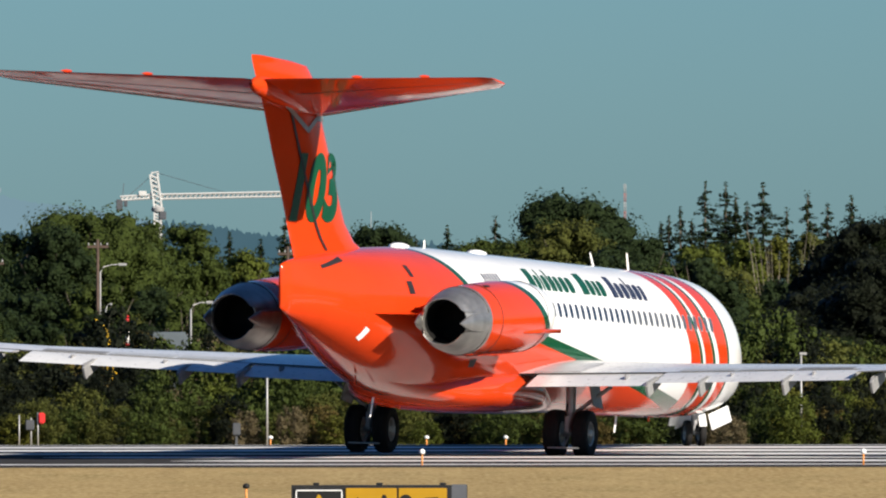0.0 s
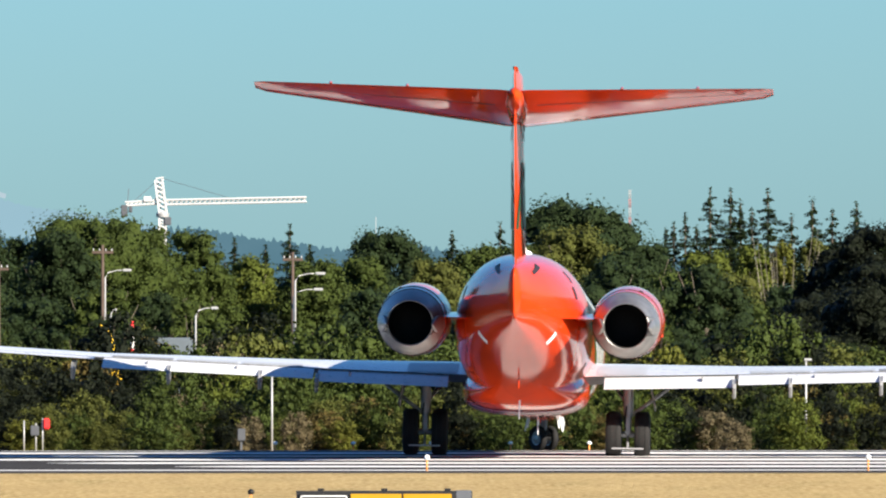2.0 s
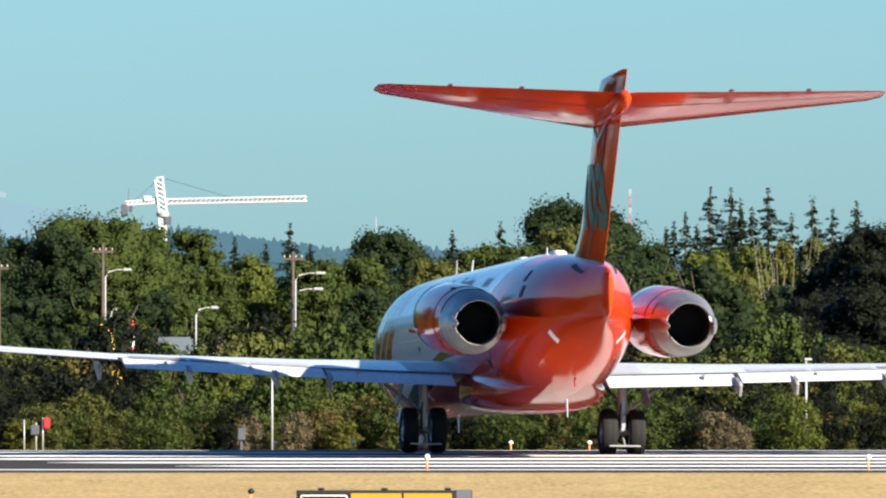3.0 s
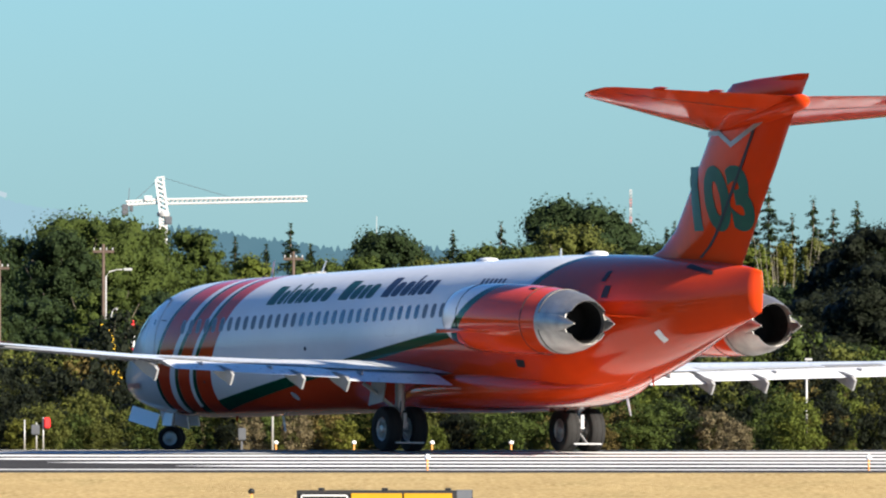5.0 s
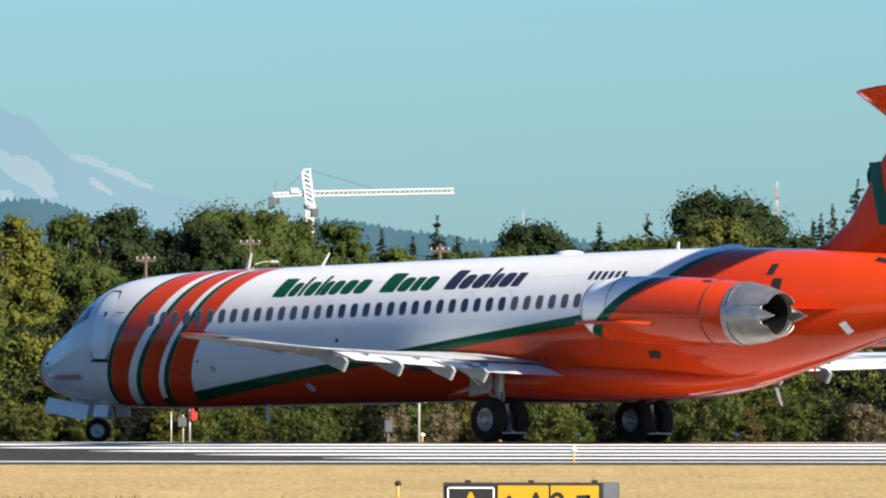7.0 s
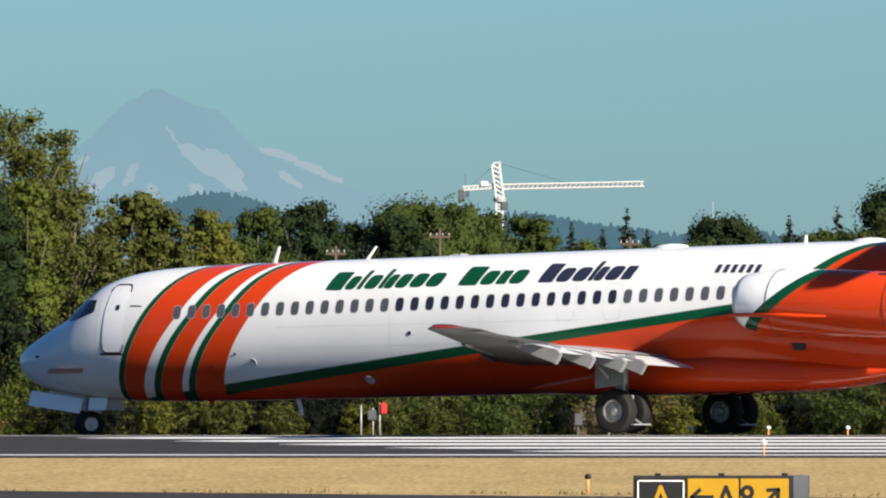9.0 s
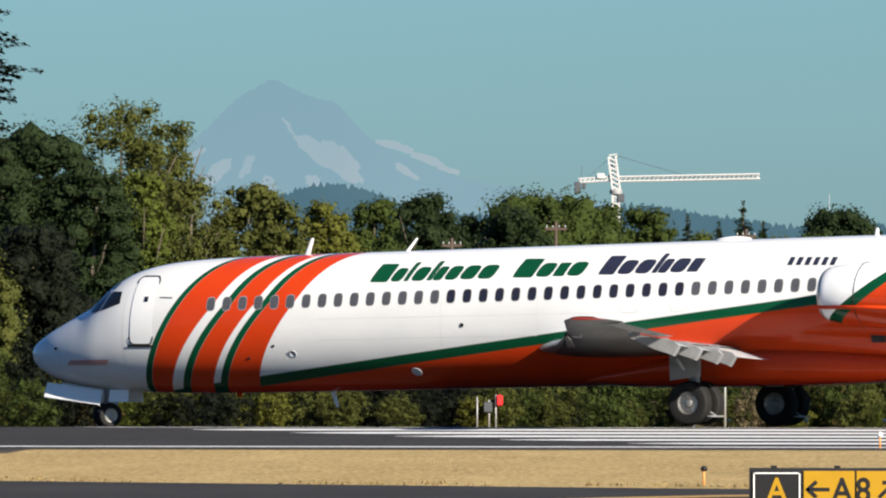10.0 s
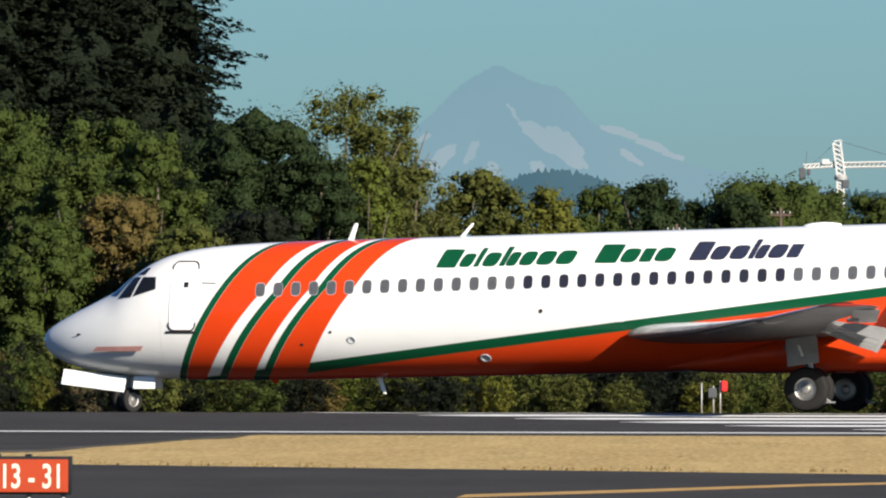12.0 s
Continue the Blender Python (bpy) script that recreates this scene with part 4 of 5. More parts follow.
def yellow_machine():
    d = 420
    b = Build()
    pts = [(bx(u, d) - bx(190, d), 0, bz(v, d)) for u, v in ((178, 575), (186, 580), (194, 592), (200, 608), (202, 625), (203, 665))]
    b.tube(pts, [.03, .05, .06, .06, .05, .05], 7)
    b.box(-.3, .5, -.4, .4, -.36, bz(655, d), .05)
    ob = part("digger", sharp(b.mesh("digger", yellow_paint)))
    ob.location = (bx(190, d), d, 0)
    tagged(ob, "yellow digger arm rising behind the shrubs", "machine")


yellow_machine()


def road_things():
    """Parked vehicles and a barrier post on the road behind the shrubs."""
    d = 424
    dull = plain("van_grey", (0.10, 0.12, 0.135), 0.4)
    for u, v, body, label in ((316, 597, dull, "grey box van parked behind the shrubs"),):
        z = bz(v, d) + .36
        root = new("van")
        root.location = (bx(u, d), d, -.36)
        part("body", sharp(Build().box(-.75, .45, -.9, .9, .5, z, .08).mesh("body", body)), root)
        part("cab", sharp(Build().loft([[(.45, y, .45), (1.05, y, .45), (1.05, y, z * .55), (.85, y, z * .82), (.45, y, z * .82)] for y in (-.85, .85)]).mesh("cab", body)), root)
        part("side_window", sharp(Build().box(.52, .86, -.87, -.85, z * .58, z * .76).mesh("side_window", windscreen)), root)
        for x in (-.45, .75):
            part("wheel", Build().lathe([(-.95, .01), (-.95, .3), (-.75, .33), (-.75, .01)], "y", 16, m=pose(x, 0, .33)).mesh("wheel", rubber), root)
        tagged(root, label, "van")
    root = new("barrier_post")
    root.location = (bx(234, d), d, -.36)
    top = bz(568, d) + .36
    for k in range(8):
        r = .05 + .012 * (7 - k)
        part("band", Build().tube([(0, 0, top * k / 8), (0, 0, top * (k + 1) / 8)], r, 8).mesh("band", red_paint if k % 2 else decal_white), root)
    tagged(root, "red and white banded post behind the shrubs", "post")


road_things()


# ---- the aeroplane: x forward, y to its left, foot of the main wheels at 0 ----
# x, underside, top, half width
BODY = [(-15.0, 3.60, 4.62, 0.04), (-14.4, 3.42, 4.72, 0.20), (-13.5, 3.20, 4.80, 0.45), (-12.0, 2.80, 4.90, 0.88), (-10.5, 2.38, 4.97, 1.22),
        (-9.0, 1.98, 5.02, 1.46), (-7.0, 1.52, 5.05, 1.62), (-5.0, 1.30, 5.05, 1.67), (-2.0, 1.18, 4.97, 1.68), (2.0, 1.08, 4.85, 1.68),
        (8.0, 0.93, 4.67, 1.68), (13.0, 0.82, 4.52, 1.68), (15.0, 0.78, 4.45, 1.67), (16.4, 0.77, 4.36, 1.64), (17.3, 0.78, 4.25, 1.58),
        (18.0, 0.80, 4.08, 1.50), (18.5, 0.83, 3.86, 1.41), (19.0, 0.87, 3.52, 1.30), (19.4, 0.92, 3.18, 1.18), (20.0, 1.00, 2.86, 0.98),
        (20.6, 1.12, 2.56, 0.74), (21.1, 1.33, 2.28, 0.46), (21.4, 1.57, 2.05, 0.22), (21.5, 1.78, 1.86, 0.03)]


def body_at(x, th, lift=0.0):
    """A place on the body's skin at station x, th radians up from the left side."""
    zb, zt, hw = curve_at(BODY, x)
    zc, hh = (zb + zt) / 2, (zt - zb) / 2
    c, s = math.cos(th), math.sin(th)
    e = 2 / 2.12
    y = (hw + lift) * math.copysign(abs(c) ** e, c)
    z = zc + (hh + lift) * math.copysign(abs(s) ** e, s)
    return Vector((x, y, z))


def th_of(x, z):
    zb, zt, _ = curve_at(BODY, x)
    s = max(-1, min(1, (z - (zb + zt) / 2) / ((zt - zb) / 2)))
    return math.asin(math.copysign(abs(s) ** (2.12 / 2), s))


def skin_patch(corners, lift=0.008, nx=6, ny=6, side=1):
    """A patch on the body between four (x, z) corners, in order round it."""
    v, f = [], []
    for j in range(ny + 1):
        for i in range(nx + 1):
            a, b = i / nx, j / ny
            x = (corners[0][0] * (1 - a) + corners[1][0] * a) * (1 - b) + (corners[3][0] * (1 - a) + corners[2][0] * a) * b
            z = (corners[0][1] * (1 - a) + corners[1][1] * a) * (1 - b) + (corners[3][1] * (1 - a) + corners[2][1] * a) * b
            p = body_at(x, th_of(x, z), lift)
            v.append((p.x, p.y * side, p.z))
    for j in range(ny):
        for i in range(nx):
            k = j * (nx + 1) + i
            q = (k, k + 1, k + nx + 2, k + nx + 1)
            f.append(q if side > 0 else q[::-1])
    return v, f


plane = tagged(new("aeroplane"), "white and orange twin-jet airliner tanker with green edging and T-tail", "aeroplane")


def fuselage():
    xs = sorted(set(list(np.arange(-15, 14.1, 0.5)) + list(np.arange(14, 21.3, 0.2)) + [21.3, 21.4, 21.46, 21.5]))
    n = 144
    rings = [[body_at(x, 2 * math.pi * k / n) for k in range(n)] for x in xs]
    me = Build().loft(rings).mesh("fuselage", livery_mat)
    bm = bmesh.new()
    bm.from_mesh(me)
    bmesh.ops.recalc_face_normals(bm, faces=bm.faces[:])
    bm.to_mesh(me)
    bm.free()
    return part("fuselage", me, plane)


fus = fuselage()


def belly():
    """The flat-bottomed retardant tank and wing root fairing under the body."""
    rows = [(-9.6, 2.17, .05, .22), (-8, 1.76, .12, .60), (-6.5, 1.42, .26, 1.02), (-5.0, 1.2, .43, 1.36), (-2, 1.05, .58, 1.57), (1, 1.0, .55, 1.50), (3, 1.0, .3, 1.1), (4.2, 1.08, .1, .7)]
    rings = []
    for x in np.arange(-9.6, 4.21, 0.3):
        zb, hh, hw = curve_at(rows, x)
        rings.append([(x, hw * math.copysign(abs(math.cos(t)) ** .72, math.cos(t)), zb + hh + hh * math.copysign(abs(math.sin(t)) ** .72, math.sin(t)))
                      for t in [2 * math.pi * k / 40 for k in range(40)]])
    part("belly_tank", sharp(Build().loft(rings).mesh("belly_tank", livery_mat), 50), plane, "orange flat-bottomed belly tank")


belly()


def cabin_windows():
    """Rounded panes with a thin rim, following the round of the body."""
    w, h = 0.125, 0.178

    def pane(x, z, side, grow, lift):
        v, f = [], []
        for j in range(11):
            c = -math.cos(math.pi * j / 10)
            half = w * grow * max(0.0, 1 - abs(c) ** 3.33) ** .3
            for i in range(3):
                px = x - (i - 1) * half
                p = body_at(px, th_of(px, z - .03 * (px - x) + c * h * grow), lift)
                v.append((p.x, p.y * side, p.z))
        for j in range(10):
            for i in range(2):
                k = j * 3 + i
                q = (k, k + 1, k + 4, k + 3)
                f.append(q if side > 0 else q[::-1])
        return v, f

    for side in (1, -1):
        for k in range(42):
            x = 15.12 - 0.487 * k
            z = 3.62 - 0.030 * x
            b = Build().add(*pane(x, z, side, 1.08, .0015), 0).add(*pane(x, z, side, .98, .003), 1)
            part("window", b.mesh("window", [rim_grey, open_panel if 15 <= k < 30 else shade_panel]), fus)


cabin_windows()


def doors_and_glass():
    for side in (1, -1):
        if side > 0:
            x0, x1, z0, z1 = 17.64, 16.94, 2.10, 3.89
            v, f = skin_patch([(x0, z0), (x1, z0), (x1 - .02, z1), (x0 - .02, z1)], .014, 6, 12)
            door = part("cabin_door", mesh_of("cabin_door", v, f, white), plane, "white cabin door with dark outline")
            b = Build()
            loops = []
            for rad in (.178, .14):
                loop = []
                for cx, cz, a0 in ((x0 - .14, z0 + .14, -90), (x0 - .16, z1 - .14, 0), (x1 + .12, z1 - .14, 90), (x1 + .14, z0 + .14, 180)):
                    for k in range(7):
                        q = radians(a0 + k * 15)
                        px, pz = cx + rad * math.cos(q), cz + rad * math.sin(q)
                        loop.append(body_at(px, th_of(px, pz), .021))
                loops.append(loop)
            b.loft(loops, False)
            b.add(*skin_patch([(x0 + .1, z0 - .09), (x1 - .06, z0 - .09), (x1 - .06, z0 - .03), (x0 + .1, z0 - .03)], .022, 3, 3))
            part("door_frame", b.mesh("door_frame", seam), door)
            b = Build().add(*skin_patch([(17.25, 3.22), (17.12, 3.22), (17.12, 3.36), (17.25, 3.36)], .022, 2, 2))
            part("door_window", b.mesh("door_window", open_panel), door)
            v, f = skin_patch([(16.75, 3.33), (16.35, 3.32), (16.35, 3.345), (16.75, 3.355)], .012, 3, 1)
            part("hinge_line", mesh_of("hinge_line", v, f, seam), plane)
            v, f = skin_patch([(19.9, 1.54), (18.5, 1.56), (18.4, 1.69), (19.75, 1.66)], .06, 8, 2)
            part("nose_strake", mesh_of("nose_strake", v, f, strake_pink), plane, "thin red-edged strake")
        for c in ([(18.72, 2.98), (18.06, 3.18), (18.10, 3.50), (18.50, 3.50)], [(19.18, 2.92), (18.79, 2.96), (18.57, 3.50), (18.80, 3.50)],
                  [(18.74, 3.56), (18.46, 3.56), (18.34, 3.74), (18.46, 3.74)]):
            v, f = skin_patch(c, .012, 5, 5, side)
            part("cockpit_window", mesh_of("cockpit_window", v, f, windscreen), fus)
        v, f = skin_patch([(19.50, 3.02), (19.25, 2.98), (18.86, 3.50), (18.98, 3.46)], .012, 5, 5, side)
        part("cockpit_window", mesh_of("cockpit_window", v, f, windscreen), fus)
    # outlines of the hatches over the wing and of the aft service panel
    for side in (1, -1):
        for hx in (2.45, 0.98):
            loops = []
            for grow in (.012, .0):
                loop = []
                for k in range(24):
                    q = 2 * math.pi * k / 24
                    px = hx + (.27 + grow) * math.copysign(abs(math.cos(q)) ** .4, math.cos(q))
                    pz = 3.50 - .03 * px + (.47 + grow) * math.copysign(abs(math.sin(q)) ** .4, math.sin(q))
                    p = body_at(px, th_of(px, pz), .0025)
                    loop.append((p.x, p.y * side, p.z))
                loops.append(loop)
            part("exit_hatch", Build().loft(loops, False).mesh("exit_hatch", hatch_line), fus)
    # lap joints along the body, also painting its shading crease; butt joints round it
    for side in (1, -1):
        for z0, x0, x1 in ((2.46, 11.8, 5.2), (4.28, 11.2, -3.6), (3.02, 11.8, 1.6)):
            v, f = skin_patch([(x0, z0 - .022 * x0), (x1, z0 - .022 * x1), (x1, z0 + .014 - .022 * x1), (x0, z0 + .014 - .022 * x0)], .0015, 40, 1, side)
            part("lap_joint_shade", mesh_of("lap_joint_shade", v, f, joint_line), fus)
        for xj in (17.9, 8.1, 5.2, -1.3):
            v, f = skin_patch([(xj, max(1.3, 3.1 - .13 * xj)), (xj - .012, max(1.3, 3.1 - .13 * xj)), (xj - .012, 4.0 - .029 * xj), (xj, 4.0 - .029 * xj)], .0015, 1, 24, side)
            part("butt_joint", mesh_of("butt_joint", v, f, joint_line), fus)
    # small ports and drains on the left side
    for x, z, r in ((12.64, 1.84, .09), (9.06, 1.38, .12), (20.3, 1.95, .05), (7.45, 2.62, .045), (14.0, 1.72, .03), (13.2, 2.05, .03)):
        p = body_at(x, th_of(x, z), .004)
        nn = Vector((0, p.y, p.z - 2.7)).normalized()
        m = nn.to_track_quat("Z", "Y").to_matrix().to_4x4()
        m.translation = p
        part("port", Build().lathe([(0, r * 1.3), (.012, r * 1.25), (.012, r), (.002, r * .9), (.002, .001)], "z", 14).mesh("port", grey_paint if r > .06 else seam), fus, matrix=m)
    for side in (1, -1):
        # louvres on the tail
        for c, mt in (([(-8.75, 4.35), (-8.98, 4.35), (-8.98, 4.62), (-8.75, 4.62)], seam), ([(-9.05, 3.95), (-9.35, 3.95), (-9.35, 4.25), (-9.05, 4.25)], seam),
                      ([(-11.1, 3.10), (-11.2, 2.84), (-11.42, 2.92), (-11.32, 3.18)], decal_white), ([(-4.6, 2.2), (-5.0, 2.2), (-5.05, 2.38), (-4.6, 2.4)], seam),
                      ([(-12.0, 4.70), (-13.2, 4.52), (-13.2, 4.60), (-12.0, 4.80)], seam)):
            v, f = skin_patch(c, .012, 3, 3, side)
            part("vent" if mt is not decal_white else "placard", mesh_of("vent", v, f, mt), fus)


doors_and_glass()


def title_bars():
    """The title over the windows and the registration, as plain raked blocks."""
    # block width, height of its front stem, height of the rest, in tenths of a metre
    words = ((10.38, green, ((5.8, 4.6, 4.6), (3.9, 3.4, 3.4), (2.0, 4.7, 4.7), (4.6, 3.5, 3.5), (4.9, 4.8, 3.5), (4.4, 3.5, 3.5), (5.0, 3.5, 3.5), (5.2, 3.5, 3.5))),
             (6.08, green, ((6.4, 4.7, 4.7), (5.0, 3.5, 3.5), (3.8, 3.4, 3.4), (5.1, 3.5, 3.5))),
             (3.52, navy, ((5.2, 4.7, 4.7), (4.9, 3.5, 3.5), (5.0, 3.5, 3.5), (4.9, 4.8, 3.5), (4.9, 3.5, 3.5), (3.8, 3.4, 3.4))))
    front, back = 10.38, 0.25

    def block(x, z, w, h, side, mat, round_off):
        """One raked block; x is its left edge as read."""
        nx, ny = 6, 6
        v, f = [], []
        for j in range(ny + 1):
            for i in range(nx + 1):
                a, c = 2 * i / nx - 1, 2 * j / ny - 1
                along = w / 2 * (1 + a * (1 - round_off * c**4)) + .20 * h * (c + 1)
                up = h / 2 * (1 + c * (1 - round_off * .7 * a**4))
                px = x - side * along
                p = body_at(px, th_of(px, z + up), .0025)
                v.append((p.x, p.y * side, p.z))
        for j in range(ny):
            for i in range(nx):
                k = j * (nx + 1) + i
                q = (k, k + 1, k + nx + 2, k + nx + 1)
                f.append(q if side > 0 else q[::-1])
        part("title_block", mesh_of("title_block", v, f, mat), fus)

    for side in (1, -1):
        for x0, mat, letters in words:
            x = x0 if side > 0 else back + (front - x0)
            for w, stem, rest in letters:
                z = 4.07 - .030 * x
                w, stem, rest = w / 9.5, stem / 9.2, rest / 9.2
                if stem > rest:
                    block(x, z, .16, stem, side, mat, .03)
                    block(x - side * .17, z, w - .22, rest, side, mat, .16)
                else:
                    block(x, z, w - .06, rest, side, mat, .05 if rest > .4 or w < .4 else .2)
                x -= side * w
        for k in range(6):
            xa = -2.05 - k * .25
            v, f = skin_patch([(xa, 4.22), (xa - .15, 4.22), (xa - .19, 4.44), (xa - .04, 4.44)], .0025, 2, 3, side)
            part("registration_bar", mesh_of("registration_bar", v, f, navy), fus)


title_bars()


def foil(x0, x1, z, thick, n=14, droop=0.0):
    """Closed airfoil outline from leading edge x0 to trailing edge x1, as (x, z)."""
    c = x0 - x1
    up, lo = [], []
    for k in range(n + 1):
        t = (1 - math.cos(math.pi * k / n)) / 2
        y = thick * c * (1.48 * math.sqrt(t) - 0.63 * t - 1.758 * t**2 + 1.4215 * t**3 - 0.5075 * t**4)
        cam_ = -droop * t * t
        up.append((x0 - c * t, z + y * 1.0 + cam_))
        lo.append((x0 - c * t, z - y * .75 + cam_))
    return up[::-1] + lo[1:-1]


# half span y, leading edge x, trailing edge x, height
WING = [(0.8, 5.6, -1.9, 1.98), (1.7, 5.0, -1.95, 2.03), (5.4, 2.55, -2.3, 2.14), (10.6, -0.35, -3.55, 2.34), (15.9, -3.0, -4.75, 2.64), (16.43, -3.45, -4.65, 2.68)]


def wing(side):
    rings = []
    for y, a, b, z in WING:
        te = b + (1.15 if y < 10.7 else 0.55) * (1 if y < 15.8 else 0.2)
        rings.append([(x, y * side, zz) for x, zz in foil(a, te, z, .105 if y < 6 else .095)])
    me = sharp(Build().loft(rings).mesh("wing", [wing_white, wing_under_shade, red_cap]), 60)
    # downward faces take the grey that holds the wing's shade
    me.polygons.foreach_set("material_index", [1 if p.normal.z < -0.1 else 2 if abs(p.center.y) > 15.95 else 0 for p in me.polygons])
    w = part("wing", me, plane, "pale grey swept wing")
    # leading edge slat, bare metal
    sl = []
    for y, a, b, z in WING[1:5]:
        o = foil(a + .10, a - (a - b) * .55, z - .02, .115)
        sl.append([(x, y * side, zz) for x, zz in o if x > a - .55])
    part("slat", Build().loft(sl, False, closed=False).mesh("slat", bare), w, "bare metal leading-edge slat")
    # flaps and aileron
    def control(name, y0, y1, chord, defl, mat, gap=.05):
        rr = []
        for y in np.linspace(y0, y1, 4):
            a, b, z = curve_lin(WING, y)
            xa = b + chord + .1
            ca, sa = math.cos(radians(defl)), math.sin(radians(defl))
            out = []
            for px, pz in foil(0, -chord, 0, .10, 8):
                out.append((xa + px * ca + pz * sa, y * side, z - .03 + px * sa + pz * ca))
            rr.append(out)
        me = sharp(Build().loft(rr).mesh(name, [mat, flap_grey_shade]), 50)
        # faces not turned up take the grey, shade painted by direction
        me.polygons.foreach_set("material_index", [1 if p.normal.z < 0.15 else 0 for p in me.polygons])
        return part(name, me, w)
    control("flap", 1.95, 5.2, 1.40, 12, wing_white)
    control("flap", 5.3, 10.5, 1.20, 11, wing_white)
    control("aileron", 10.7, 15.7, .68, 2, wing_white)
    tip = []
    for y, k in ((16.43, 1.0), (16.50, .75), (16.53, .3)):
        tip.append([(x, y * side, zz) for x, zz in foil(-3.45 - (1 - k) * .3, -4.55 + (1 - k) * .2, 2.68, .09 * k)])
    part("wing_tip", sharp(Build().loft(tip).mesh("wing_tip", red_cap), 60), w, "red wing tip")
    # red end panel on the upper surface
    v = []
    for y in (15.0, 16.42):
        a, b, z = curve_lin(WING, y)
        for k in range(6):
            t = .04 + k * .1
            c = a - b
            yy = .095 * c * (1.48 * math.sqrt(t) - 0.63 * t - 1.758 * t**2 + 1.42 * t**3 - .5 * t**4)
            v.append((a - c * t, y * side, z + yy + .02))
    part("tip_panel", mesh_of("tip_panel", v, [(k, k + 1, k + 7, k + 6) for k in range(5)], red_cap), w)
    # bare plate over the root and spoiler panels, laid on the upper skin
    def skin(name, y0, y1, t0, t1, mat):
        vv = []
        for y in np.linspace(y0, y1, 4):
            a, b, z = curve_lin(WING, y)
            te = b + 1.15
            c, th = a - te, .105 if y < 6 else .095
            for t in np.linspace(t0, t1, 5):
                yy = th * c * (1.48 * math.sqrt(t) - 0.63 * t - 1.758 * t**2 + 1.4215 * t**3 - .5075 * t**4)
                vv.append((a - c * t, y * side, z + yy + .012))
        ff = [(i * 5 + k, i * 5 + k + 1, i * 5 + k + 6, i * 5 + k + 5) for i in range(3) for k in range(4)]
        part(name, mesh_of(name, vv, ff, mat), w)
    skin("root_plate", 1.75, 3.0, .55, .97, grey_paint)
    for y0 in (5.6, 7.2, 8.8):
        skin("spoiler", y0, y0 + 1.5, .80, .97, flap_grey_shade if y0 > 8 else grey_paint)
    # fairings under the flaps
    for y in (5.2, 6.6, 8.85, 11.2):
        a, b, z = curve_lin(WING, y)
        side_view = ((b + 1.15, z - .16), (b + .5, z - .42), (b + .02, z - .56), (b - .07, z - .60), (b - .13, z - .53), (b - .24, z - .34), (b - .12, z - .24), (b + .6, z - .12))
        rr = [[(px + (1 - k) * .12, (y + off) * side, pz + (1 - k) * .06) for px, pz in side_view] for off, k in ((-.045, .6), (-.025, 1), (.025, 1), (.045, .6))]
        part("flap_fairing", sharp(Build().loft(rr).mesh("flap_fairing", flap_grey_shade), 20), w)
    for y in (4.4, 7.2, 9.4, 12.4):
        a, b, z = curve_lin(WING, y)
        part("hinge", sharp(Build().box(-.16, .16, -.02, .02, -.06, .06, .01).mesh("hinge", strut_mat)), w, matrix=pose(b + .75, y * side, z - .10))
    return w


def curve_lin(table, x):
    xs = [r[0] for r in table]
    return [float(np.interp(x, xs, [r[k] for r in table])) for k in range(1, len(table[0]))]


for s in (1, -1):
    wing(s)


# ---- fin and tailplane ----
# height, leading edge, trailing edge
FIN = [(4.3, -7.6, -13.6), (4.85, -8.5, -14.05), (5.15, -9.6, -14.27), (5.6, -10.35, -14.6), (6.2, -10.85, -15.0), (7.2, -11.6, -15.75), (8.3, -12.45, -16.5), (8.75, -12.8, -16.85),
       (9.0, -12.95, -17.1), (9.25, -13.4, -17.3), (9.36, -14.6, -17.4), (9.46, -16.9, -17.42)]


def fin_half(x, z):
    a, b = curve_lin(FIN, z)
    t = max(0.0, min(1.0, (a - x) / (a - b)))
    th = 0.34 - 0.02 * (z - 4.8)
    return max(0.012, th * (1.48 * math.sqrt(t) - 0.63 * t - 1.758 * t**2 + 1.4215 * t**3 - 0.5075 * t**4) / 0.5 * .5 * 1.0)


